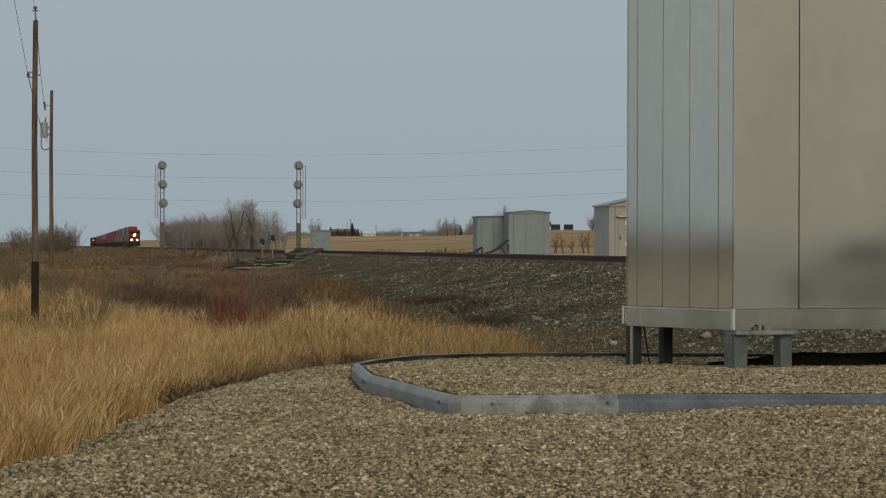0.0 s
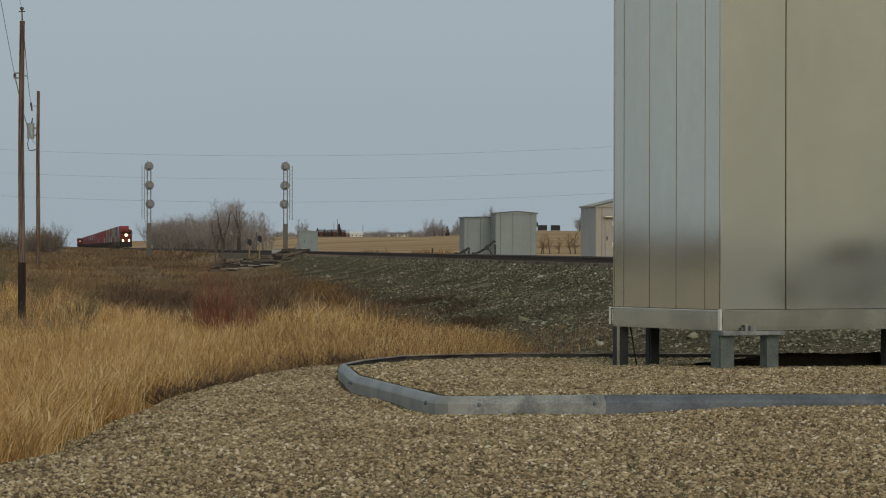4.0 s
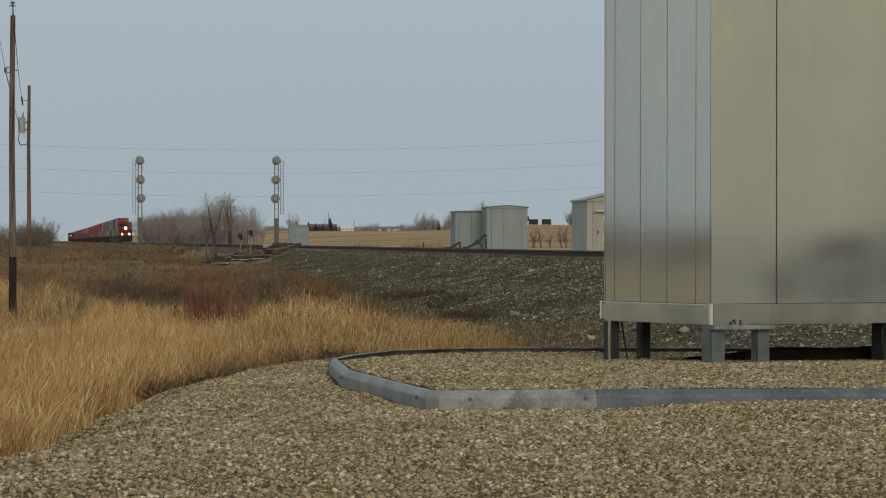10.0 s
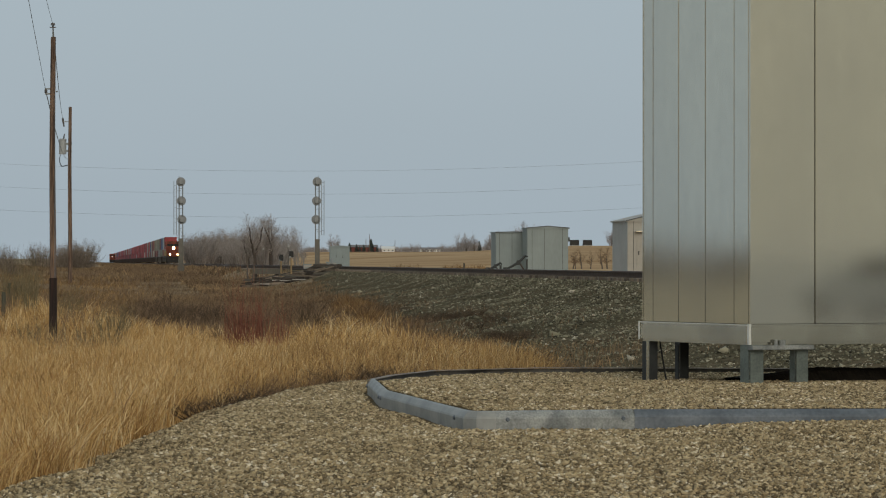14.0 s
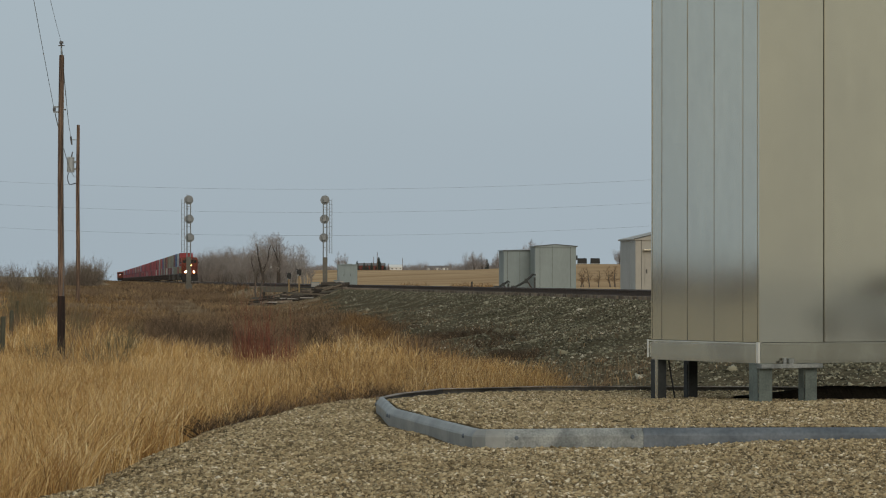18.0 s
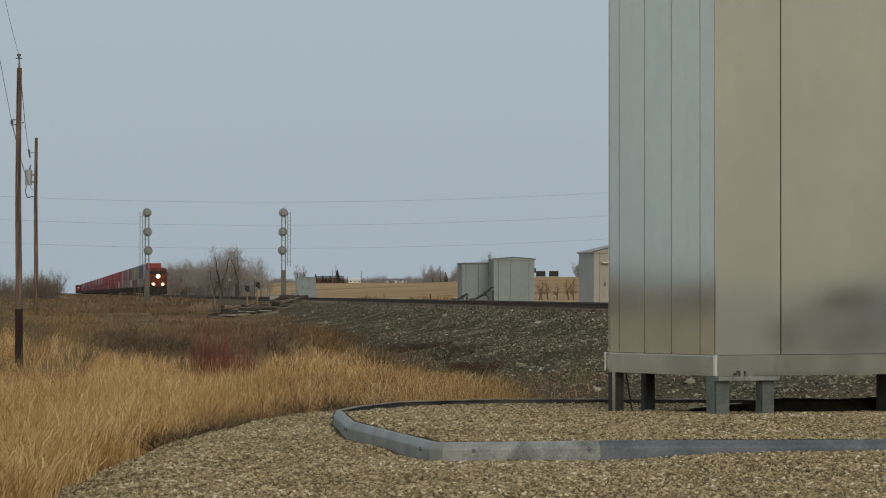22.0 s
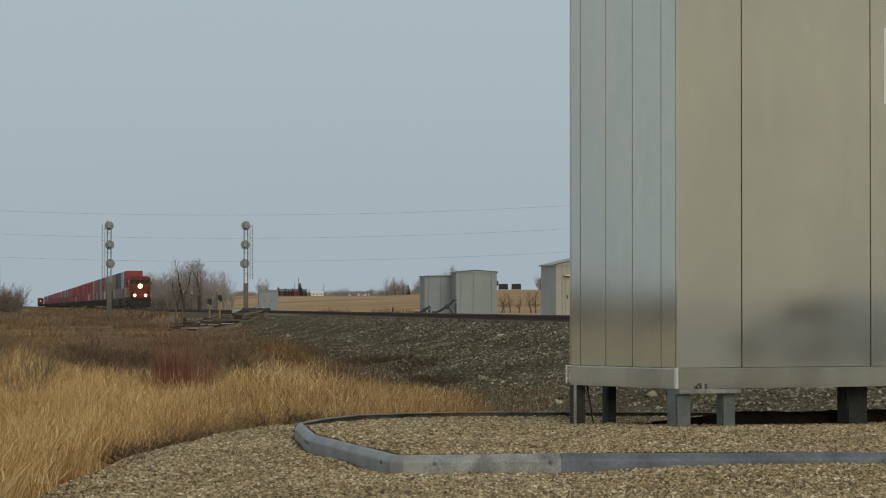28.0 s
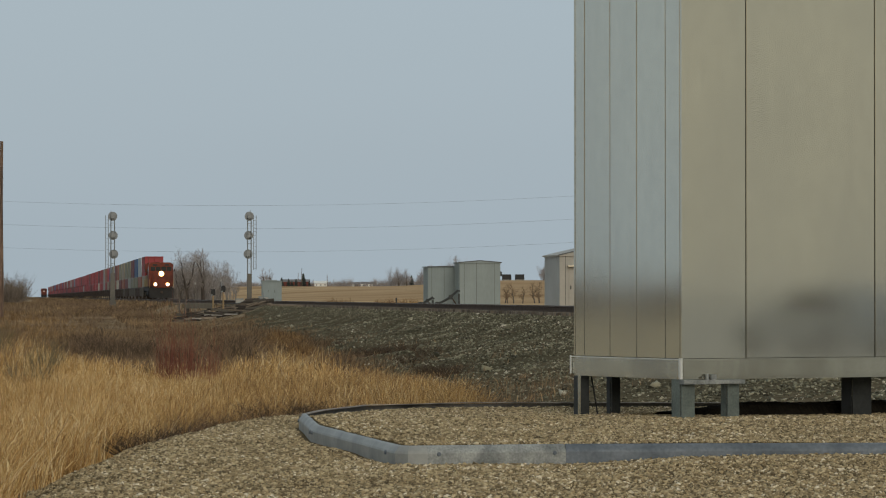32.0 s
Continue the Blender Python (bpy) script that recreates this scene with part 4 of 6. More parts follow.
for x, y, turn, tilt, s in ((-1.25, 225, 15, 22, 0.55), (0.15, 224, 12, 30, 0.9)):
    z = ground_at(x, y)
    rack = thing("steel_brace", pose(x, y, z, 0, 0, turn), "dark slanting steel brace standing by the sheds", "steel brace", "steel braces beside the sheds")
    c, n = math.cos(radians(tilt)), math.sin(radians(tilt))
    arm = [(-0.9 * s, 0, 0.25), (-0.35 * s, 0, 0.25 + 0.5 * s * n), (0.1 * s, 0, 0.30 + 0.9 * s * n), (-0.9 * s + 1.75 * s * c, 0, 0.34 + 1.75 * s * n), (-0.9 * s + 1.95 * s * c, 0, 0.22 + 1.9 * s * n)]
    part("bent_arm", Geo().pipe(arm, [0.05, 0.08, 0.09, 0.075, 0.05], 6), DARK_STEEL, rack)
    part("hinge_block", Geo().box(0.0, -0.1, 0.2 + 0.8 * s * n, 0.26 * s, 0.1, 0.42 + 0.95 * s * n), DARK_STEEL, rack, soft=0.02)
    part("stay", Geo().tube((0.55 * s, 0, 0.2), (0.2 * s, 0.05, 0.3 + 0.9 * s * n), 0.045, 0.04, 6), RAIL_STEEL, rack)
    part("upright_bar", Geo().box(0.66 * s, -0.05, -0.1, 0.66 * s + 0.1, 0.05, 0.25 + 1.5 * s * n), DARK_STEEL, rack)
    part("ground_bar", Geo().box(-1.0 * s, -0.12, -0.1, 0.9 * s, 0.12, 0.22), DARK_STEEL, rack, soft=0.02)
    part("counterweight", Geo().box(-0.95 * s, -0.16, 0.16, -0.55 * s, 0.16, 0.42), DARK_STEEL, rack, soft=0.03)

# ---- a parked car at the far side of the yard, mirrored in the cabinet ----
def build_car(x, y, turn):
    car = thing("parked_car", pose(x, y, ground_at(x, y), 0, 0, turn) @ Matrix.Diagonal((0.8, 0.85, 0.97, 1)), "blue-grey car parked on the gravel yard", "car")
    body = Geo().prism([(-2.3, 0.3), (2.3, 0.3), (2.42, 0.7), (2.36, 0.98), (2.2, 1.2), (1.9, 1.38), (1.4, 1.5), (0.9, 1.5), (0.4, 1.42), (-0.1, 1.28), (-0.6, 1.08), (-1.1, 0.93), (-1.7, 0.83), (-2.2, 0.7), (-2.35, 0.5)], -0.88, 0.88)
    shell = part("body", body, material("blue_grey_car_paint", (0.40, 0.43, 0.45), 0.45, 0.1, 0.1), car, soft=0.06)
    for s in (-1, 1):
        part("side_window", Geo().prism([(-0.4, 0.98), (2.0, 0.98), (1.7, 1.3), (0.5, 1.33)], min(s * 0.882, s * 0.9), max(s * 0.882, s * 0.9)), GLASS_DARK, shell)
        for wx in (-1.35, 1.4):
            tyre = part("wheel", Geo().tube((wx, s * 0.72, 0.32), (wx, s * 0.92, 0.32), 0.32, 0.32, 20), BLACK_PAINT, car)
            part("rim", Geo().tube((wx, s * 0.921, 0.32), (wx, s * 0.93, 0.32), 0.2, 0.2, 14), MAST_METAL, tyre)
        part("headlamp", Geo().box(-2.36, s * 0.6 - 0.16, 0.56, -2.2, s * 0.6 + 0.16, 0.68), WHITE_PAINT, car, "clear headlamp")
    part("windscreen", Geo().prism([(-0.55, 1.11), (0.0, 1.33), (-0.02, 1.36), (-0.58, 1.13)], -0.75, 0.75), GLASS_DARK, shell)


build_car(39.4, 16.6, 108)

# ---- utility poles and wires ----
def build_pole(x, y, top, label, size=1.0):
    z = ground_at(x, y) - 0.4
    pole = thing("utility_pole", pose(x, y, z) @ Matrix.Scale(size, 4), label, "utility pole", "utility poles along the line")
    h = (top - z) / size
    h = max(h, 1.0)
    g = Geo()
    pts = [(0.02 * math.sin(k * 0.9), 0, h * k / 8) for k in range(9)]
    g.pipe(pts, [0.15 - 0.006 * k for k in range(9)], 12)
    part("shaft", g, POLE_WOOD, pole, smooth=False)
    return pole, h


near_pole, h = build_pole(-11.29, 88, 6.59, "weathered brown wooden utility pole with a top insulator", 0.607)
part("top_pin", Geo().tube((0, 0, h), (0, 0, h + 0.38), 0.03, 0.025, 6), MAST_METAL, near_pole)
part("creosoted_butt", Geo().pipe([(0.02 * math.sin(k * 0.9 * 8 / h), 0, k) for k in (0.2, 1.2, 2.4, 3.6)], [0.168, 0.165, 0.16, 0.156], 12), CREOSOTE, near_pole, "dark creosoted lower end")
ins = part("insulator", Geo().tube((0, 0, h + 0.37), (0, 0, h + 0.40), 0.14, 0.13, 10), PORCELAIN, near_pole)
part("insulator_cap", Geo().tube((0, 0, h + 0.47), (0, 0, h + 0.56), 0.09, 0.08, 10), PORCELAIN, ins)
part("insulator_neck", Geo().tube((0, 0, h + 0.40), (0, 0, h + 0.47), 0.04, 0.04, 8), PORCELAIN, ins)
part("bracket", Geo().box(-0.32, -0.04, h - 2.32, -0.12, 0.04, h - 2.26), MAST_METAL, near_pole)
part("bracket", Geo().box(-0.32, -0.04, h - 2.12, -0.12, 0.04, h - 2.06), MAST_METAL, near_pole)
part("spool", Geo().tube((-0.28, 0, h - 2.26), (-0.28, 0, h - 2.12), 0.06, 0.06, 8), PORCELAIN, near_pole)
part("bolt_end", Geo().tube((0.12, 0, h - 2.2), (0.2, 0, h - 2.2), 0.035, 0.035, 6), MAST_METAL, near_pole)
part("ground_wire", Geo().tube((0.1, -0.11, 0.5), (0.1, -0.09, h - 2.2), 0.012, 0.012, 4), WIRE, near_pole)
far_pole, h2 = build_pole(-29.0, 235, 11.1, "weathered wooden utility pole carrying a transformer")
tank = part("transformer_tank", Geo().tube((-0.48, 0, h2 - 3.1), (-0.48, 0, h2 - 2.15), 0.24, 0.24, 16), TRANSFORMER, far_pole, "grey transformer can", smooth=False)
part("tank_lid", Geo().tube((-0.48, 0, h2 - 2.15), (-0.48, 0, h2 - 2.08), 0.26, 0.2, 16), TRANSFORMER, tank)
part("bushing", Geo().tube((-0.42, 0, h2 - 2.08), (-0.36, 0, h2 - 1.75), 0.05, 0.03, 8), PORCELAIN, tank)
part("hanger", Geo().box(-0.3, -0.05, h2 - 2.5, 0.12, 0.05, h2 - 2.35), MAST_METAL, far_pole)
part("hanger", Geo().box(-0.3, -0.05, h2 - 2.95, 0.12, 0.05, h2 - 2.82), MAST_METAL, far_pole)
part("fuse_cutout", Geo().tube((-0.40, 0, h2 - 1.3), (-0.48, 0, h2 - 0.75), 0.05, 0.07, 8), PORCELAIN, far_pole)
part("cutout_arm", Geo().box(-0.42, -0.03, h2 - 1.0, -0.1, 0.03, h2 - 0.95), MAST_METAL, far_pole)
loop = [(-0.48 - 0.2 * math.sin(a), 0, h2 - 3.45 + 0.45 * math.cos(a)) for a in np.linspace(0.2, 3.0, 9)] + [(-0.1, 0, h2 - 3.8)]
part("service_loop", Geo().pipe(loop, 0.03, 5), BLACK_PAINT, far_pole, "black cable loop")
home_pole, h3 = build_pole(-5.9, 35, 10.4, "weathered wooden utility pole beside the yard")
part("top_pin", Geo().tube((0, 0, h3), (0, 0, h3 + 0.5), 0.03, 0.03, 6), MAST_METAL, home_pole)


def wire(p, q, sag, radius, label, n=28, group="overhead wires"):
    g = Geo()
    pts = [(p[0] + (q[0] - p[0]) * t, p[1] + (q[1] - p[1]) * t, p[2] + (q[2] - p[2]) * t - sag * 4 * t * (1 - t)) for t in np.linspace(0, 1, n)]
    g.pipe(pts, float(radius), 5)
    tagged(new("overhead_wire", g.mesh("overhead_wire", WIRE)), label, "wire", group)


wire((-11.29, 88, 6.89), (-5.9, 35, 10.85), 0.6, 0.005, "thin overhead wire strung between wooden poles")
wire((-11.46, 88, 5.25), (-5.6, 35, 8.6), 0.15, 0.006, "thin lower wire strung between wooden poles")
wire((-11.29, 88, 6.89), (-29.44, 235, 10.3), 0.5, 0.012, "thin overhead wire reaching the transformer pole")
wire((-11.46, 88, 5.25), (-29.1, 235, 7.7), 0.5, 0.012, "thin lower wire reaching the transformer pole")
for x in (-117, 63):
    pole, ph = build_pole(x, 452, 19.0, "tall wooden power line pole in the field")
    base = ground_at(x, 452) - 0.4
    for z in (17.5, 14.6, 11.7):
        part("cross_arm", Geo().box(-0.6, -0.06, z - base - 0.2, 0.6, 0.06, z - base - 0.05), POLE_WOOD, pole)
for z in (17.5, 14.6, 11.7):
    wire((-117, 452, z), (63, 452, z), 5.3, 0.011, "faint power line crossing the sky over the fields", 44, "power lines over the fields")

for x, y in ((-13.6, 94), (-17.2, 121), (-20.1, 143)):
    z = ground_at(x, y)
    post = thing("fence_post", pose(x, y, z, 2, 1, 20), "mossy grey-green wooden fence post in the grass", "fence post", "fence posts in the grass")
    part("stake", Geo().tube((0, 0, -0.4), (0, 0, 1.22), 0.075, 0.068, 8), POST_WOOD, post)

field_post = thing("marker_post", pose(-4.03, 290, ground_at(-4.03, 290)), "short dark post at the edge of the field", "post")
part("stake", Geo().tube((0, 0, -0.3), (0, 0, 0.62), 0.07, 0.06, 8), DARK_STEEL, field_post)
for x, top in ((-49.2, 9.0), (-61.2, 9.6), (-55.0, 7.0)):
    build_pole(x, 1490, top, "thin utility pole on the far rise")
horizon_pole, hp = build_pole(-59.7, 1490, 11.4, "thin utility pole on the far rise")
part("pole_cap", Geo().tube((0, 0, hp), (0, 0, hp + 0.2), 0.16, 0.05, 8), DARK_STEEL, horizon_pole)

# ---- grass ----
def blades(name, x, y, h, w, mat, label, lean=0.35, seed=1, z=None, joints=3):
    rng = np.random.default_rng(seed)
    n = len(x)
    z = height(x, y) if z is None else z
    a, b = rng.uniform(0, 6.283, n), rng.uniform(0, 6.283, n)
    l = lean * h * rng.random(n) ** 0.7
    wind = 0.05 * h
    ts, ws = (np.array([0.0, 0.4, 0.75, 1.0]), np.array([1.0, 0.9, 0.65, 0.12])) if joints == 3 else (np.array([0.0, 0.6, 1.0]), np.array([1.0, 0.8, 0.15]))
    k = 2 * len(ts)
    bend = ts ** 1.8
    cx = x[:, None] + (np.cos(b) * l + wind)[:, None] * bend
    cy = y[:, None] + (np.sin(b) * l)[:, None] * bend
    cz = z[:, None] - 0.03 + h[:, None] * (ts - 0.10 * (l / h)[:, None] * bend)
    ox, oy = (np.cos(a) * w / 2)[:, None] * ws, (np.sin(a) * w / 2)[:, None] * ws
    v = np.stack([np.stack([cx - ox, cy - oy, cz], -1), np.stack([cx + ox, cy + oy, cz], -1)], 2).reshape(n, k, 3)
    q = np.array([(0, 1, 3, 2), (2, 3, 5, 4), (4, 5, 7, 6)])[:joints]
    f = (q[None] + k * np.arange(n)[:, None, None]).reshape(-1, 4)
    tagged(new(name, bulk(name, v.reshape(-1, 3), f, mat)), label, "grass", kind="stuff")


def gold_reach(b):
    """How far off the golden grass reaches, by bearing (x over y)."""
    return np.interp(b, [-0.15, -0.125, -0.112, -0.108, -0.095, -0.084, -0.07, -0.058, -0.046, -0.036, -0.026, -0.003, 0.006, 0.012, 0.02],
                     [235, 160, 128, 116, 104, 90, 86, 104, 130, 110, 92, 68, 62, 50, 38])


def bank_foot(y):
    """How close to the line the grass climbs, sideways from it."""
    return np.interp(y, [45, 60, 80, 110, 140, 180, 215, 240, 270, 300], [-11.6, -10.7, -10.0, -8.4, -7.4, -6.6, -4.0, -2.7, -4.8, -7.2])


def build_grass():
    rng = np.random.default_rng(11)
    # reed grass beside the yard and behind the pad
    n = 225000
    y = 22 + 52 * rng.random(n) ** 1.25
    x = (-0.155 + 0.19 * rng.random(n)) * y
    p = x - track_x(y)
    clump = ripple(x, y, 1.1, 7) + ripple(x, y, 0.35, 3) * 0.6
    keep = (yard_depth(x, y) < -0.12) & (p < bank_foot(y) + 0.5 * ripple(x, y, 2, 1)) & (rng.random(n) < 0.72 + 0.35 * clump)
    keep &= rng.random(n) > 0.85 * step(0.012, 0.026, x / y)
    x, y, clump = x[keep], y[keep], clump[keep]
    h = (0.36 + 0.40 * rng.random(len(x)) ** 1.3 + 0.14 * clump) * np.clip(0.5 - yard_depth(x, y) * 0.5, 0.5, 1) + 0.04
    brown = rng.random(len(x)) < step(-10, 5, y - gold_reach(x / y) + 6 * clump) + 0.9 * step(0.006, 0.014, x / y + 0.002 * clump)
    h = h * (1 - 0.4 * brown)
    tawny = ~brown & (rng.random(len(x)) < step(-0.09, -0.05, x / y) * (0.42 * (0.8 + 0.4 * clump) + 0.6 * step(-0.9, -0.25, yard_depth(x, y))))
    blades("russet_grass", x[tawny], y[tawny], h[tawny], 0.005 + 0.005 * rng.random(tawny.sum()), RUSSET, "tawny dry grass behind the gravel pad", 0.8, 22, None, 2)
    blades("russet_grass", x[brown], y[brown], h[brown], 0.005 + 0.005 * rng.random(brown.sum()), BRUSH, "brown dead weeds between pad and bank", 0.8, 21, None, 2)
    brown = brown | tawny
    x, y, h = x[~brown], y[~brown], h[~brown]
    blades("reed_grass", x, y, h, 0.0035 + 0.0045 * rng.random(len(x)) + y * 1.5e-5, GRASS, "tall dry golden reed grass beside the gravel", 0.62, 2, None, 2)
    tip = rng.random(len(x)) < 0.36
    hx, hy, hh = x[tip], y[tip], h[tip]
    m = len(hx)
    blades("seed_heads", hx + rng.normal(0, 0.05, m), hy + rng.normal(0, 0.05, m), 0.05 + 0.08 * rng.random(m), 0.006 + 0.007 * rng.random(m) + hy * 3e-5, PLUMES, "pale feathery seed heads of the dry grass", 1.4, 12, height(hx, hy) + hh * (0.66 + 0.22 * rng.random(m)), 2)
    # taller dark weed stalks standing in the gold
    n = 260
    y = 26 + 40 * rng.random(n)
    x = (-0.15 + 0.11 * rng.random(n)) * y
    keep = yard_depth(x, y) < -0.4
    x, y = x[keep], y[keep]
    blades("weed_stalks", x, y, 0.45 + 0.35 * rng.random(len(x)), np.full(len(x), 0.009), BRUSH, "dark dead weed stalks standing in the grass", 0.35, 41, None, 2)
    # the hollow beyond: gold in front, brown brush behind
    n = 190000
    y = 70 + 190 * rng.random(n) ** 1.35
    x = (-0.165 + 0.175 * rng.random(n)) * y
    p = x - track_x(y)
    clump = ripple(x, y, 3.0, 2) + ripple(x, y, 0.8, 5) * 0.5
    timbers = (x > -17.4) & (x < -10.5) & (y > 227) & (y < 250)
    keep = (p < bank_foot(y) + 0.7 * ripple(x, y, 3, 8)) & (rng.random(n) < 0.72 + 0.35 * clump) & ~timbers
    x, y, clump = x[keep], y[keep], clump[keep]
    over = y - gold_reach(x / y) + 7 * clump + 22 * step(150, 240, y) * ripple(x, y, 9, 4)
    gold = rng.random(len(x)) < 1 - step(-26, 10, over)
    rust = gold & (rng.random(len(x)) < np.where(x / y > -0.068, 0.5 + 0.3 * step(78, 125, y), 0.6 * step(-0.106, -0.122, x / y)) * (0.8 + 0.5 * clump))
    gold &= ~rust
    rust |= ~gold & (rng.random(len(x)) < 0.75 * step(-0.095, -0.115, x / y + 0.008 * ripple(x, y, 6, 1)))
    hill = ~gold & ~rust & (rng.random(len(x)) < step(165, 215, y + 14 * ripple(x, y, 5, 6)))
    rest = ~gold & ~rust & ~hill
    u = rng.random(len(x))
    for pick, low, high, mat, lean, label, seed in (
            (gold, 0.32, 0.38, GRASS, 0.9, "tall dry golden grass filling the hollow", 3),
            (rust, 0.22, 0.28, RUSSET, 0.9, "tawny dry grass on the rough ground", 24),
            (hill, 0.12, 0.16, HILL_GRASS, 1.2, "short tawny grass on the mounds by the siding", 25),
            (rest, 0.22, 0.3, BRUSH, 0.9, "brown dry weeds in the hollow", 4)):
        h = (low + high * u[pick] + 0.1 * clump[pick]) * (1 - 0.3 * step(120, 220, y[pick]))
        blades("reed_grass" if mat == GRASS else "russet_grass", x[pick], y[pick], np.maximum(h, 0.08), 0.008 + 0.008 * rng.random(pick.sum()) + y[pick] * 4e-5, mat, label, lean, seed, None, 2)
    # weeds scattered along the foot of the bank
    n = 60000
    y = 50 + 210 * rng.random(n) ** 1.3
    x = track_x(y) - 4.6 - 7.0 * rng.random(n) ** 0.7
    near_foot = step(-2.6, 0.2, -(x - track_x(y) - bank_foot(y)))
    keep = (rng.random(n) < 0.10 + 0.5 * ripple(x, y, 2.5, 9) + 0.55 * near_foot) & ~((x > -17.4) & (x < -10.5) & (y > 227) & (y < 250)) & ~((x / y > 0.012) & (y < 64))
    x, y = x[keep], y[keep]
    h = (0.10 + 0.22 * rng.random(len(x))) * (0.6 + 0.6 * step(-7, -11, x - track_x(y)))
    blades("russet_grass", x, y, h, 0.010 + y * 0.8e-4, BRUSH, "brown weeds growing along the foot of the bank", 0.9, 5, None, 2)
    n = 2600
    y = 44 + 30 * rng.random(n)
    x = (0.008 + 0.03 * rng.random(n)) * y
    keep = rng.random(n) < 0.45 + 0.6 * ripple(x, y, 1.2, 3)
    x, y = x[keep], y[keep]
    blades("russet_grass", x, y, 0.12 + 0.3 * rng.random(len(x)) ** 1.5, np.full(len(x), 0.007), BRUSH, "thin brown weeds in the rubble behind the pad", 0.8, 61, None, 2)
    # short grass along the far tracks and over the far rough ground
    n = 24000
    y = 280 + 1200 * rng.random(n) ** 1.6
    x = track_x(y) - 5.0 * step(235, 300, y) - 2.0 - 8.0 * rng.random(n)
    blades("russet_grass", x, y, 0.15 + 0.25 * rng.random(n), 0.02 + y * 2.0e-4, BRUSH, "brown weeds beside the far tracks", 0.8, 15, None, 2)
    n = 62000
    y = 250 + 330 * rng.random(n) ** 1.2
    x = (-0.165 + 0.13 * rng.random(n)) * y
    keep = (x - track_x(y) < -2.6 - 5.0 * step(235, 300, y)) & (rng.random(n) < 0.75 + 0.4 * ripple(x, y, 7, 4))
    x, y = x[keep], y[keep]
    h = 0.14 + 0.22 * rng.random(len(x))
    tawny = rng.random(len(x)) < 0.35 + 0.6 * step(-16, -9, x - track_x(y)) + 0.6 * step(-0.10, -0.125, x / y + 0.012 * ripple(x, y, 9, 3))
    for pick, mat, label, seed in ((~tawny, BRUSH, "brown weeds on the far rough ground", 6), (tawny, HILL_GRASS, "tawny dry grass on the far rough ground", 16)):
        blades("far_grass", x[pick], y[pick], h[pick], 0.012 + y[pick] * 1.6e-4, mat, label, 0.9, seed, None, 2)
    n = 2600
    y = 275 + 30 * rng.random(n)
    x = np.where(rng.random(n) < 0.4, -0.034 + 0.008 * rng.random(n), -0.020 + 0.012 * rng.random(n)) * y
    blades("field_weeds", x, y, (0.2 + 0.5 * rng.random(n) ** 2) * (0.6 + 0.5 * ripple(x, y, 0.8, 2)) + 0.05, np.full(n, 0.03), RUSSET, "brown weeds at the edge of the stubble field", 0.6, 51, None, 2)
    n = 1800
    for cx, cy, r in ((-6.0, 134, 1.1), (-4.7, 116, 0.7), (-6.6, 140, 0.8)):
        q, t = r * rng.random(n) ** 0.6, rng.uniform(0, 6.283, n)
        x, y = cx + q * np.cos(t), cy + 4 * q * np.sin(t)
        blades("bank_tuft", x, y, (0.85 - 0.5 * q / r) * (0.5 + 0.5 * rng.random(n)), np.full(n, 0.011), RUSSET, "rounded tuft of tawny grass on the bank", 0.9, 30, None, 2)


build_grass()

# ---- shrubs and trees ----
def grow(g, p, d, ln, r, depth, rng, spread=0.55, kids=3, sides=4, up=0.12):
    """One limb in two bent pieces, with smaller limbs along it."""
    mid = p + d * ln * 0.5
    d2 = (d + Vector((rng.uniform(-0.16, 0.16), rng.uniform(-0.16, 0.16), up))).normalized()
    end = mid + d2 * ln * 0.5
    g.tube(p, mid, r, r * 0.78, sides, False)
    g.tube(mid, end, r * 0.78, r * 0.45, sides, False)
    if depth <= 0:
        return
    for k in range(kids + (rng.random() < 0.5)):
        t = rng.uniform(0.35, 1.0)
        base = p + d * ln * t if t < 0.5 else mid + d2 * ln * (t - 0.5)
        side = Vector((rng.uniform(-1, 1), rng.uniform(-1, 1), rng.uniform(-0.15, 0.7)))
        nd = (d2 * (1 - spread) + side.normalized() * spread).normalized()
        grow(g, base, nd, ln * rng.uniform(0.5, 0.78), r * 0.5, depth - 1, rng, spread, kids, 3 if depth < 3 else sides, up)


def tree_mesh(seed, h, mat, limbs=7, depth=3, thick=0.13, twig=3, rise=0.6, reach=1.0, bark=None):
    rng = random.Random(seed)
    trunk, crown = Geo(), Geo()
    p, d = Vector((0, 0, -0.3)), Vector((rng.uniform(-0.1, 0.1), rng.uniform(-0.1, 0.1), 1)).normalized()
    n = 6
    for k in range(n):
        q = p + d * (h * 0.78 / n)
        r0, r1 = thick * (1 - 0.13 * k), thick * (1 - 0.13 * (k + 1))
        trunk.tube(p, q, r0, r1, 7, k == 0)
        if k >= 1:
            for j in range(max(1, limbs // 5 + 1)):
                a = rng.uniform(0, 6.283)
                nd = Vector((math.cos(a) * 0.85, math.sin(a) * 0.85, rise)).normalized()
                grow(crown, p.lerp(q, rng.random()), nd, h * reach * rng.uniform(0.24, 0.36) * (1.1 - 0.07 * k), r1 * 0.5, depth, rng, 0.58, twig, 4, 0.08)
        p, d = q, (d + Vector((rng.uniform(-0.14, 0.14), rng.uniform(-0.14, 0.14), 0.1))).normalized()
    grow(crown, p, d, h * 0.26, thick * 0.3, depth, rng, 0.5, twig)
    top = max(v[2] for v in crown.v)
    for g in (trunk, crown):
        g.v = [(x * h / top * 1.05, y * h / top * 1.05, z * h / top) for x, y, z in g.v]
    return trunk.mesh("trunk", bark or BARK), crown.mesh("crown", mat)


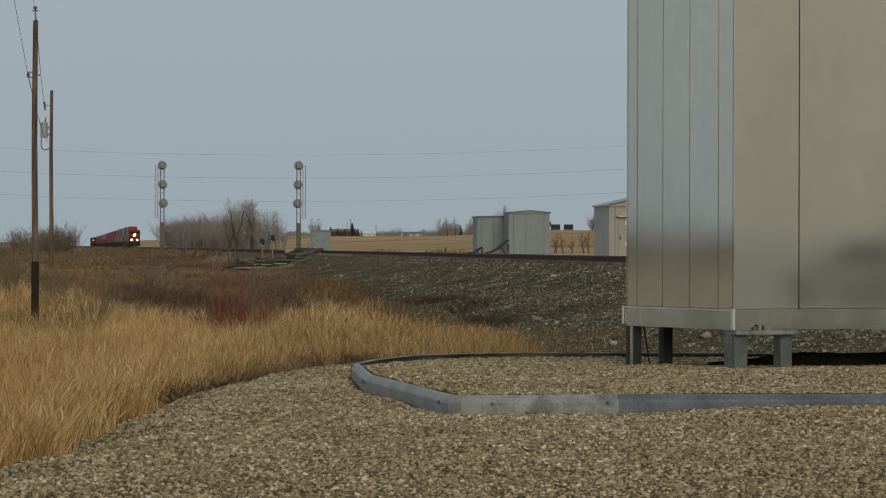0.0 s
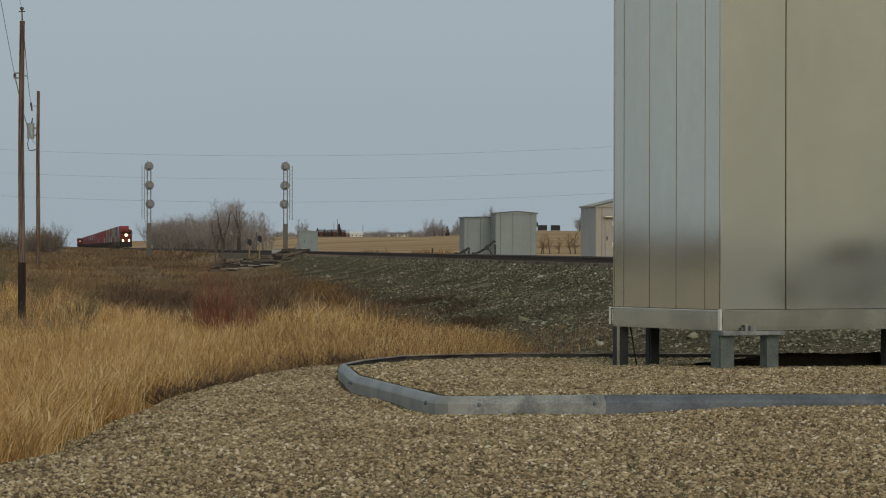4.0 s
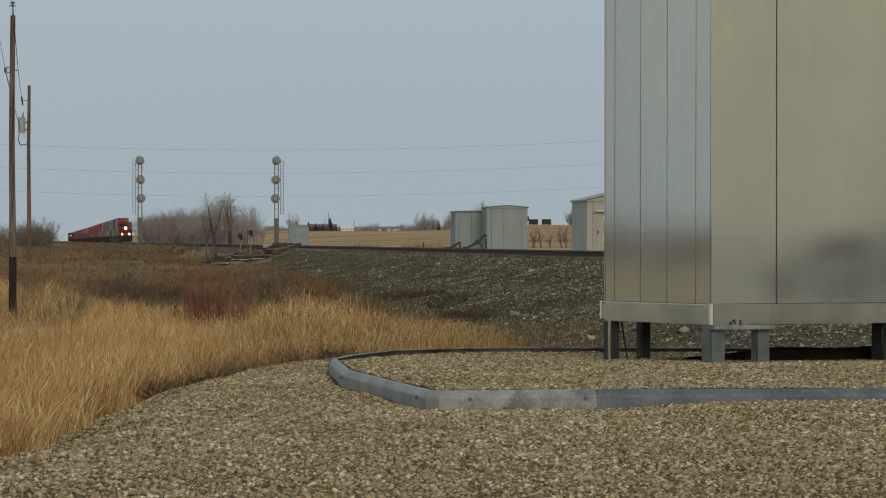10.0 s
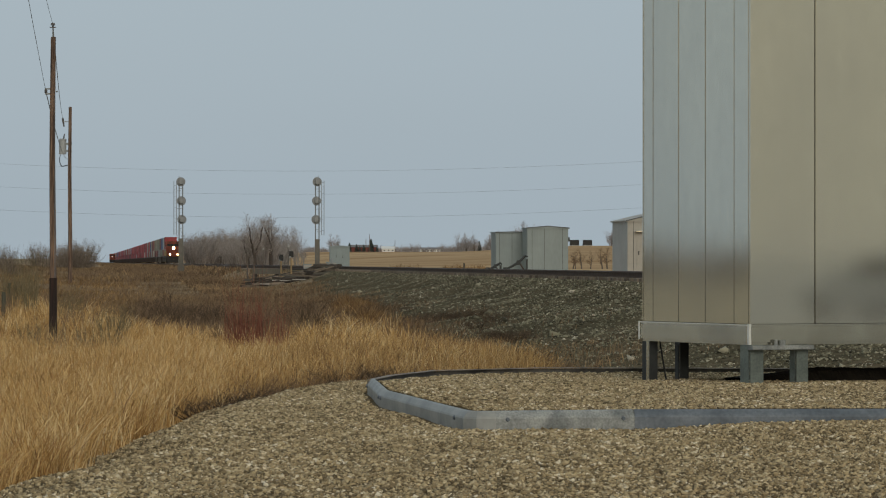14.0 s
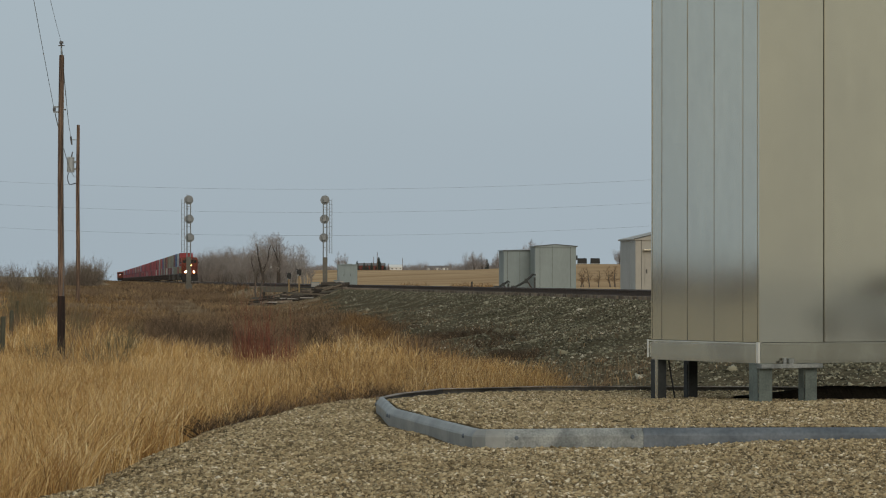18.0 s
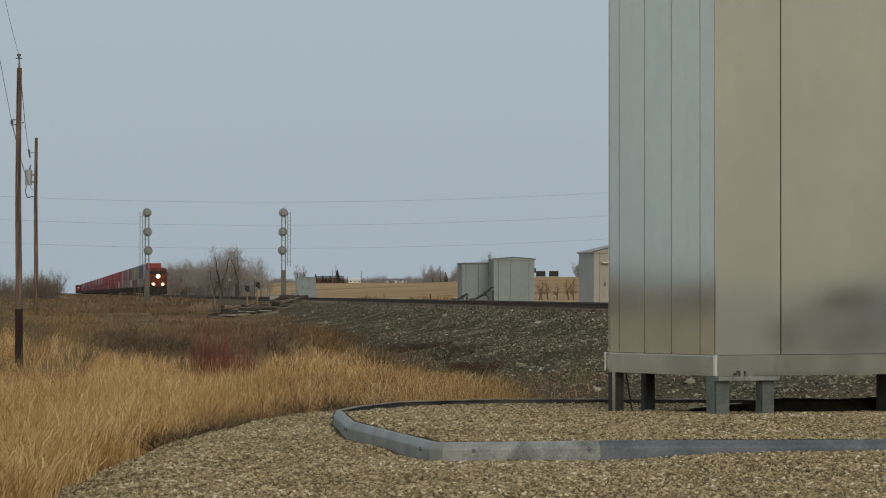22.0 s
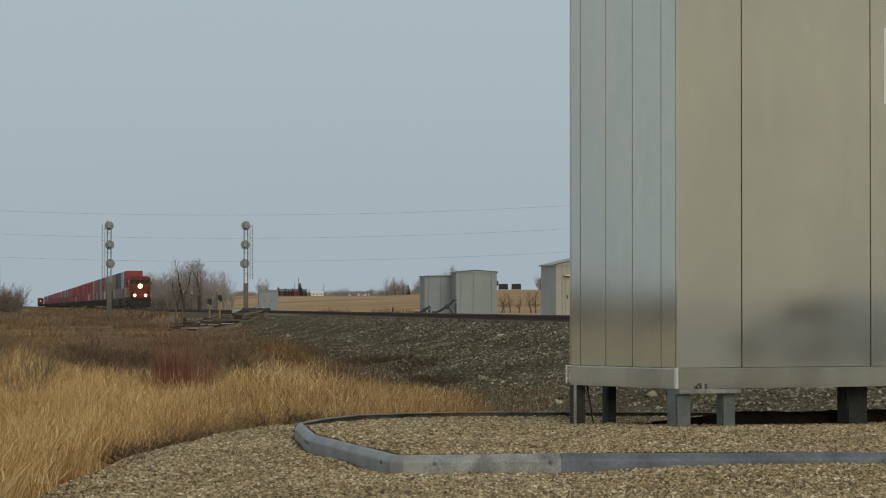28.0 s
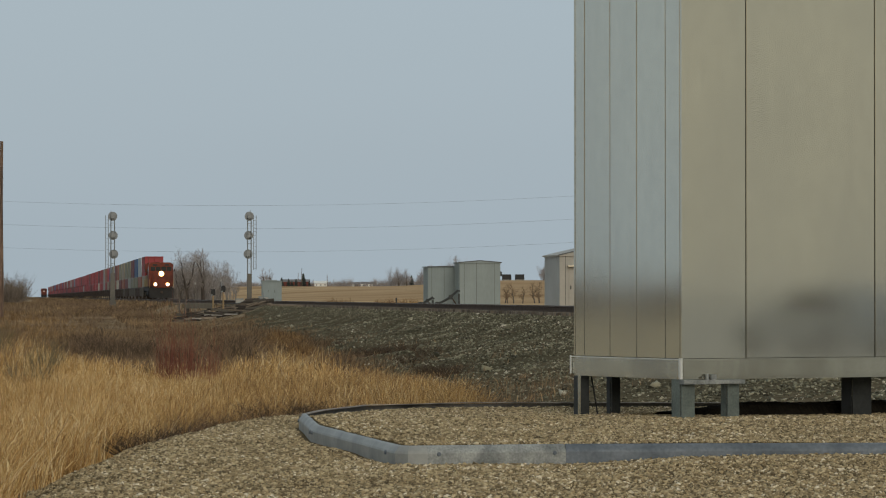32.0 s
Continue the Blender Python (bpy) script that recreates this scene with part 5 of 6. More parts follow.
def forked_tree_mesh(seed, h, mat):
    """An old tree whose trunk parts low down into two or three winding stems."""
    rng = random.Random(seed)
    trunk, crown = Geo(), Geo()
    trunk.tube((0, 0, -0.3), (0.1, 0, h * 0.26), 0.34, 0.27, 8)
    for a in (0.3, 2.9, 4.6)[:2 + seed % 2]:
        p = Vector((0.1, 0, h * 0.24))
        d = Vector((math.cos(a) * 0.34, math.sin(a) * 0.2, 1)).normalized()
        r = 0.24
        for k in range(6):
            q = p + d * h * 0.105
            trunk.tube(p, q, r, r * 0.82, 6)
            r *= 0.82
            for _ in range(3):
                b = rng.uniform(0, 6.283)
                grow(crown, p.lerp(q, rng.random()), Vector((math.cos(b), math.sin(b), 0.75)).normalized(), h * rng.uniform(0.13, 0.2), r * 0.42, 3, rng, 0.6, 3, 4, 0.06)
            p, d = q, (d + Vector((rng.uniform(-0.3, 0.3), rng.uniform(-0.2, 0.2), 0.12))).normalized()
        grow(crown, p, d, h * 0.15, r * 0.7, 3, rng, 0.5, 3)
    top = max(v[2] for v in crown.v)
    for g in (trunk, crown):
        g.v = [(x * h / top, y * h / top, z * h / top) for x, y, z in g.v]
    return trunk.mesh("trunk", DARK_BARK), crown.mesh("crown", mat)


TREES = [tree_mesh(s, 8.0, GREY_TWIGS, 7, 3, 0.14, 4) for s in (3, 4, 5)]
POPLARS = [tree_mesh(s, 8.0, GREY_TWIGS, 8, 3, 0.15, 3, 1.5, 0.75, PALE_BARK) for s in (31, 32, 33)]
FORKED = [forked_tree_mesh(s, 8.0, GREY_TWIGS) for s in (42, 43)]
ORCHARD = [tree_mesh(s, 8.0, BROWN_TWIGS, 9, 3, 0.34, 3, 1.1, 1.0, BARK) for s in (51, 52)]
FAR_TREES = [tree_mesh(s, 8.0, HAZED_TWIGS, 12, 2, 0.45, 4) for s in (13, 14, 15)]


def build_tree(x, y, h, kind, turn, label, group, sink=0.0, shapes=None):
    t = thing("bare_tree", pose(x, y, ground_at(x, y) - sink, 0, 0, turn), label, "tree", group)
    for name, me in zip(("trunk", "crown"), (shapes or (FAR_TREES if y > 1000 else TREES))[kind]):
        ob = part(name, me, BARK, t)
        ob.scale = (h / 8.0,) * 3
    return t


def shrub_mesh(seed, stems, h, r, mat, depth=2, thick=0.012, upright=0.5, kids=2):
    rng = random.Random(seed)
    g = Geo()
    for _ in range(stems):
        a, q = rng.uniform(0, 6.283), r * math.sqrt(rng.random())
        out = q / r * (1 - upright)
        d = Vector((math.cos(a) * out, math.sin(a) * out, 1)).normalized()
        grow(g, Vector((math.cos(a) * q * 0.6, math.sin(a) * q * 0.6, -0.05)), d, h * rng.uniform(0.5, 1.0), thick, depth, rng, 0.35, kids, 3, 0.1)
    return g.mesh("crown", mat)


DARK_SHRUBS = [shrub_mesh(s, 40, 1.3, 0.9, DARK_TWIGS, 2, 0.016, 0.35) for s in (4, 5)]
SAGE = [shrub_mesh(s, 46, 1.5, 0.9, SAGE_TWIGS, 2, 0.014, 0.6) for s in (11, 12)]
SHRUBS = [shrub_mesh(s, 34, 1.3, 0.9, BROWN_TWIGS, 2, 0.014, 0.4) for s in (1, 2, 3)]
DOGWOOD = [shrub_mesh(s, 60, 1.5, 0.8, RED_STEMS, 1, 0.010, 0.8, 1) for s in (7, 8)]
THICKETS = [shrub_mesh(s, 34, 2.4, 2.0, GREY_TWIGS, 3, 0.045, 0.4) for s in (21, 22)]
BROWN_THICKETS = [shrub_mesh(s, 44, 2.4, 1.8, DUN_TWIGS, 3, 0.04, 0.3) for s in (25, 26)]
FAR_THICKETS = [shrub_mesh(s, 40, 2.4, 1.8, HAZED_TWIGS, 3, 0.05, 0.3) for s in (23, 24)]


def build_shrub(me, x, y, size, turn, label, group, name="shrub"):
    s = thing(name, pose(x, y, ground_at(x, y), 0, 0, turn), label, "shrub", group)
    ob = part("crown", me, BROWN_TWIGS, s)
    ob.scale = size if isinstance(size, tuple) else (size, size, size)


def build_plants():
    rng = random.Random(17)
    for k, (x, y, s) in enumerate(((-5.42, 69, 0.52), (-5.12, 68, 0.64), (-4.86, 67.5, 0.66), (-4.6, 69, 0.54))):
        build_shrub(DOGWOOD[k % 2], x, y, (s * 0.75, s * 0.75, s * 1.55), rng.uniform(0, 360), "leafless dogwood with dense dark red stems", "red dogwoods in the grass", "dogwood")
    # brown brush in the hollow between grass and line
    for x, y, s in ((-19.7, 141, 0.95), (-19.25, 143, 1.1), (-18.85, 140, 0.85)):
        build_shrub(SAGE[int(y) % 2], x, y, (s * 0.5, s * 0.5, s), x * 40, "leafless grey-green bush beside the fence posts", "grey-green bushes by the fence")
    for k in range(60):
        y = rng.uniform(98, 300)
        x = y * rng.uniform(-0.122, -0.056)
        if -19 < x < -8 and 195 < y < 265:
            continue
        if x > track_x(y) - 8.5 - 4.5 * float(step(235, 300, y)) or y < float(gold_reach(x / y)) + 8:
            continue
        build_shrub(SHRUBS[k % 3], x, y, (0.6, 0.6, rng.uniform(0.22, 0.38)), rng.uniform(0, 360), "leafless brown brush in the hollow by the line", "brush in the hollow")
    for k in range(46):
        y = rng.uniform(262, 430)
        x = track_x(y) - rng.uniform(8.5, 14)
        build_shrub(SHRUBS[k % 3], x, y, (0.5, 0.5, rng.uniform(0.2, 0.4)), rng.uniform(0, 360), "leafless brown brush beside the siding", "brush beside the siding")
    for x, y, s in ((-2.05, 39.4, 0.36), (-1.75, 40.1, 0.34), (-2.35, 38.5, 0.32), (-1.3, 40.6, 0.3), (-2.85, 35.2, 0.3), (-2.95, 34.3, 0.26), (-2.9, 33.4, 0.24), (-2.7, 36.4, 0.28), (-0.8, 40.7, 0.26)):
        build_shrub((DARK_SHRUBS + SHRUBS)[int(y * 3) % 4], x, y, (s * 1.5, s * 1.5, s * 0.5), y * 50, "dark brown tangle of dead stems at the gravel edge", "dead stems at the gravel edge")
    # Dark-twigged brush that also stands in for the shade of a furrow.
    for cx, cy, r in ((-3.2, 110, 0.7), (-2.4, 108, 0.6), (-1.8, 112, 0.6), (-1.2, 106, 0.6), (-0.74, 97, 0.5), (-0.3, 88, 0.5), (-4.3, 122, 0.6), (-6.3, 138, 1.0), (0.2, 82, 0.4)):
        for k in range(2):
            x, y = cx + rng.uniform(-r, r), cy + rng.uniform(-3, 3)
            build_shrub(DARK_SHRUBS[k % 2], x, y, (0.6, 0.6, rng.uniform(0.12, 0.22)), rng.uniform(0, 360), "dark brown brush doubling as furrow shade on the lower bank", "brush on the lower bank")
    for k in range(18):
        y = rng.uniform(95, 200)
        x = track_x(y) - rng.uniform(8.0, 11)
        build_shrub(SHRUBS[k % 3], x, y, (0.5, 0.5, rng.uniform(0.18, 0.32)), rng.uniform(0, 360), "low brown brush at the foot of the bank", "brush at the bank")
    for k in range(15):
        y = 35.5 + 5.6 * k / 14 + rng.uniform(-0.2, 0.2)
        x = -3.05 + 0.0155 * max(0, y - 31.5) ** 2 - rng.uniform(0.25, 0.55)
        s = rng.uniform(0.18, 0.3)
        build_shrub(SHRUBS[k % 3], x, y, (s * 1.6, s * 1.6, s * 0.6), rng.uniform(0, 360), "dark tangle of dead stems at the gravel edge", "dead stems at the gravel edge")
    for x, y, s in ((-19.5, 138, 0.7), (-17.2, 118, 0.75), (-12.5, 103, 0.7), (-19, 150, 0.8), (-22.5, 160, 0.9), (-15.8, 128, 0.7), (-10.2, 92, 0.6), (-7.8, 62, 0.62), (-8.4, 64, 0.6), (-7.0, 61, 0.6), (-8.9, 66, 0.55)):
        build_shrub((SAGE + SHRUBS)[int(y) % 4], x, y, s * 0.85, y * 7, "leafless grey-brown shrub in the dry grass", "shrubs in the grass")
    for x, y, s in ((-56, 445, 0.8), (-54.3, 452, 0.9), (-55.6, 462, 0.9), (-55.4, 455, 0.75), (-57.5, 460, 0.8), (-54.0, 448, 0.7), (-57, 440, 0.7), (-55, 455, 0.85), (-60, 450, 0.7), (-56.2, 462, 0.75), (-58.5, 470, 0.75), (-44, 300, 0.5), (-47, 310, 0.6), (-41.5, 295, 0.4), (-66, 430, 0.8), (-63, 445, 0.7), (-39, 262, 0.45), (-36, 258, 0.4), (-86, 650, 0.9), (-80, 640, 0.8), (-58.2, 480, 0.7), (-82, 700, 0.8)):
        build_shrub(BROWN_THICKETS[int(y) % 2], x, y, s, x * 9, "leafless brown thicket on the far rise", "thickets on the far rise", "thicket")
    for x, y, s in ((-9.9, 112, 0.8), (-9.5, 110, 0.7), (-10.4, 114, 0.75), (-10.1, 116, 0.85), (-9.3, 114, 0.6), (-13.2, 126, 0.7), (-12.7, 124, 0.75), (-13.7, 128, 0.8), (-12.2, 122, 0.6)):
        build_shrub((DARK_SHRUBS if x > -11 else SHRUBS)[int(y) % 2], x, y, (s * 0.8, s * 0.8, s * 0.55), x * 55, "dense round dark brown bush in the hollow", "bushes in the hollow")
    for k in range(44):
        low = k < 26
        b = rng.uniform(-0.104, -0.082) if low else rng.uniform(-0.082, -0.056)
        y = float(gold_reach(b)) + rng.uniform(4, 34)
        x = b * y
        s = rng.uniform(0.5, 0.8)
        build_shrub((SHRUBS + DARK_SHRUBS)[k % 5], x, y, (s * 1.1, s * 1.1, s * 0.62), rng.uniform(0, 360), "rounded leafless brown bush in the hollow", "bushes in the hollow")
    # the bare wood beyond the signal masts
    where = (-54.8, -51.1, -48.8, -46.0, -43.7, -40.7, -39.4, -38.0, -36.0, -35.2)
    tops = (4.6, 6.0, 7.2, 7.0, 8.6, 8.6, 6.6, 7.3, 6.6, 4.0)
    for k in range(60):
        bx = -53.5 + 17.2 * k / 59 + rng.uniform(-0.4, 0.4)
        y = (600 if bx > -46.8 else 810) + rng.uniform(-10, 50)
        x = bx * y / 600
        h = 1.16 + (float(np.interp(bx, where, tops)) * rng.uniform(0.8, 1.0) - 1.16) * y / 600 - ground_at(x, y)
        slim = bx > -39.6
        build_tree(x, y, h, k % 3, rng.uniform(0, 360), "slim leafless pale-stemmed tree in a small wood" if slim else "tall leafless grey tree in a small wood", "bare wood beyond the signals", 0.2, POPLARS if slim else None)
    for k in range(66):
        bx = -53.6 + 15.0 * k / 65
        y = (592 if bx > -46.5 else 810) + rng.uniform(-8, 30)
        build_shrub(THICKETS[k % 2], bx * y / 600, y, rng.uniform(1.0, 1.4) * (1 if bx < -40.5 else 0.6) * y / 600, rng.uniform(0, 360), "leafless grey-brown thicket under bare trees", "thickets under the bare wood", "thicket")
    for x, y, h in ((-40.2, 560, 8.9), (-38.1, 565, 8.9), (-41.4, 562, 6.6)):
        build_tree(x, y, h, 0 if x < -40 else 1, x * 31, "tall leafless tree with a forked dark trunk", "bare wood beyond the signals", 0.3, FORKED)
    for k in range(16):
        build_shrub(THICKETS[k % 2], -222 - 2.5 * (k % 3), 148 + 2.1 * k, (1.0, 1.0, (0.85, 1.15, 1.2, 0.8)[k % 4]), k * 70, "leafless grey thicket on the rough ground west of the yard", "thickets west of the yard", "thicket")
    for k in range(16):
        b = -0.0648 + 0.0068 * k / 15 + rng.uniform(-0.0003, 0.0003)
        y = rng.uniform(585, 625)
        build_tree(b * y, y, (7.6 - 2.4 * max(0, k - 8) / 7) * rng.uniform(0.85, 1.0), k % 3, rng.uniform(0, 360), "slim leafless pale-stemmed tree in a small wood", "bare wood beyond the signals", 0.2, POPLARS)
    # small bare trees in the field behind the sheds, and far trees on the rise
    for x, y, h in ((5.3, 325, 1.9), (6.0, 322, 2.0), (6.9, 326, 1.7), (7.9, 323, 2.0), (8.4, 326, 2.1), (5.6, 330, 1.7)):
        build_tree(x, y, h, int(x * 3) % 2, x * 77, "small leafless brown tree in the stubble field", "small trees in the field", 0.0, ORCHARD)
    for x, y, h in ((-18.4, 1400, 7.6), (-15.4, 1400, 6.8), (3.5, 1150, 9.2), (0.5, 1180, 7.0), (-8.0, 1300, 6.0), (35, 1300, 6.5), (36.5, 1320, 5.5), (-64, 1300, 6.5), (-67, 1320, 7), (2.0, 1160, 8.5), (-20, 1420, 6.0), (-6.0, 1260, 7.0)):
        build_tree(x, y, h, int(abs(x)) % 3, x * 13, "leafless tree on the far rise", "far trees on the rise")
    for x, y, s in ((-18.6, 1400, 2.1), (-16.0, 1410, 1.5), (-20.5, 1405, 1.3), (3.3, 1150, 2.3), (0.8, 1160, 1.9), (5.0, 1170, 1.7), (36, 1300, 1.7), (-7.0, 1280, 1.6), (-9.0, 1300, 1.2), (-30.0, 1480, 1.1), (-26.5, 1480, 1.0), (-41.0, 1490, 1.2), (-44.0, 1490, 0.9), (-23.0, 1450, 1.0)):
        build_shrub(FAR_THICKETS[int(y) % 2], x, y, s * 0.85, x * 9, "round leafless thicket on the far rise", "thickets on the horizon", "thicket")


build_plants()


def spruce_mesh(seed):
    rng = random.Random(seed)
    g = Geo()
    for k in range(26):
        z = 0.12 + 0.86 * k / 25
        r = 0.26 * (1 - z) ** 0.8 + 0.02
        for j in range(9):
            a = rng.uniform(0, 6.283)
            rr = r * rng.uniform(0.6, 1.15)
            c, s = math.cos(a), math.sin(a)
            i = len(g.v)
            g.v += [(0, 0, z + 0.03), (c * rr - s * 0.05, s * rr + c * 0.05, z - 0.05), (c * rr + s * 0.05, s * rr - c * 0.05, z - 0.045), (c * rr * 1.1, s * rr * 1.1, z - 0.08)]
            g.f += [(i, i + 1, i + 3), (i, i + 3, i + 2)]
    return g.mesh("crown", NEEDLES)


SPRUCE = [spruce_mesh(1), spruce_mesh(2)]
SPRUCE_TRUNK = Geo().tube((0, 0, -0.05), (0, 0, 0.9), 0.025, 0.006, 6).mesh("trunk", BARK)
for k, (x, y, h) in enumerate(((-59.5, 1500, 6.4), (-62.5, 1500, 3.9), (-66.0, 1510, 4.0), (-68.5, 1500, 4.6), (-70.8, 1500, 3.4), (-73.5, 1510, 4.2), (-14.5, 1500, 5.0), (-57.0, 1500, 3.0), (-64.2, 1500, 3.2))):
    t = thing("spruce_tree", pose(x, y, ground_at(x, y) - 0.2, 0, 0, k * 50), "dark green spruce on the far rise", "tree", "spruces on the far rise")
    for name, me in (("trunk", SPRUCE_TRUNK), ("crown", SPRUCE[k % 2])):
        part(name, me, NEEDLES, t).scale = (h * 1.0, h * 1.0, h * 0.92)


def far_building(name, x, y, w, d, h, ridge, wall, roof, label, category):
    b = thing(name, pose(x, y, ground_at(x, y) - 0.2, 0, 0, 4), label, category)
    part("wall_block", Geo().prism([(-w / 2, 0), (w / 2, 0), (w / 2, h), (-w / 2, h)], 0, d), wall, b)
    g = Geo()
    o = 0.35
    g.v = [(-w / 2 - o, -o, h - 0.05), (w / 2 + o, -o, h - 0.05), (w / 2 + o, d + o, h - 0.05), (-w / 2 - o, d + o, h - 0.05), (-w / 2 - o, d / 2, h + ridge), (w / 2 + o, d / 2, h + ridge)]
    g.f = [(0, 1, 5, 4), (2, 3, 4, 5), (1, 2, 5), (3, 0, 4), (3, 2, 1, 0)]
    part("roof", g, roof, b)
    for k in range(3):
        a = -w / 2 + w * (k + 0.5) / 3 - 0.25
        part("window", Geo().box(a, -0.06, h * 0.45, a + 0.5, -0.005, h * 0.7), GLASS_DARK, b)
    return b


far_building("farm_house", -52.2, 1500, 5.2, 5, 1.7, 1.0, WHITE_PAINT, WHITE_PAINT, "low white farm house on the far rise", "house")
far_building("barn", -63.0, 1515, 11, 8, 2.4, 1.0, BARN_RED, ROOF_GREY, "dark red farm building behind spruces", "barn")
far_building("farm_shed", -36.0, 1560, 9, 6, 1.6, 0.8, WHITE_PAINT, ROOF_GREY, "low pale farm shed on the far rise", "shed")
for x in (21.8, 26.5):
    z = ground_at(x, 1300) - 0.1
    wagon = thing("farm_wagon", pose(x, 1300, z, 0, 0, 3) @ Matrix.Scale(1.3, 4), "dark boxy farm wagon standing on the rise", "wagon", "dark wagons on the rise")
    part("wagon_box", Geo().box(-1.25, -0.3, 0.3, 1.25, 2.3, 1.75, 0.05), BLACK_PAINT, wagon)
    part("wagon_bed", Geo().box(-1.3, -0.4, 0.12, 1.3, 2.4, 0.298), CONCRETE, wagon, "pale wagon bed")
    for wx in (-0.9, 0.9):
        for wy in (0.15, 1.65):
            part("wheel", Geo().tube((wx - 0.4 * 0, wy, 0.28), (wx, wy + 0.2, 0.28), 0.28, 0.28, 12), BLACK_PAINT, wagon)


def far_woods():
    rng = random.Random(4)
    g = Geo()
    for k in range(420):
        b = rng.uniform(-0.058, 0.01)
        y = rng.uniform(1520, 1800)
        x = b * y
        z = ground_at(x, y) - 0.2
        h = rng.uniform(1.2, 2.7)
        for _ in range(7):
            d = Vector((rng.uniform(-0.5, 0.5), rng.uniform(-0.5, 0.5), 1)).normalized()
            base = Vector((x + rng.uniform(-1, 1), y + rng.uniform(-1, 1), z))
            grow(g, base, d, h * rng.uniform(0.5, 1), 0.17, 1, rng, 0.5, 3, 3)
    tagged(new("far_woods", g.mesh("far_woods", HAZED_TWIGS)), "line of grey-brown leafless woods on the horizon", "woods", kind="stuff")


far_woods()

# ---- the double-stack train ----
SPEED, MEETS = 16.3, 60.0        # metres a second; the second at which the nose would reach the camera's line
TRAIN = []                       # things of the train, with their distance behind the nose


def rolling(name, behind, label, category, group="", lift=0.0):
    t = thing(name, pose(0, 0, 0), label, category, group)
    TRAIN.append((t, behind, lift))
    return t


def rounded(w, h, r, z0, n=4):
    """A box outline with rounded upper corners."""
    pts = [(-w / 2, z0), (w / 2, z0)]
    for k in range(n + 1):
        a = math.pi / 2 * k / n
        pts.append((w / 2 - r + r * math.cos(a), z0 + h - r + r * math.sin(a)))
    for k in range(n + 1):
        a = math.pi / 2 * k / n
        pts.append((-w / 2 + r - r * math.sin(a), z0 + h - r + r * math.cos(a)))
    return pts


def truck(parent, y, axles, r):
    tr = part("truck_frame", Geo().box(-1.15, y - 0.3, 0.45, -0.95, y + axles * 1.0 + 0.3, 0.85).box(0.95, y - 0.3, 0.45, 1.15, y + axles * 1.0 + 0.3, 0.85).box(-0.95, y + axles * 0.5 - 0.2, 0.5, 0.95, y + axles * 0.5 + 0.2, 0.8), LOCO_BLACK, parent)
    for k in range(axles):
        yy = y + 0.5 + k * (axles * 1.0 - 0.6) / max(1, axles - 1)
        for s in (-0.82, 0.70):
            part("wheel", Geo().tube((s, yy, r), (s + 0.13, yy, r), r, r, 18), RAIL_STEEL, tr)
        part("axle", Geo().tube((-0.7, yy, r), (0.7, yy, r), 0.09, 0.09, 8), LOCO_BLACK, tr)


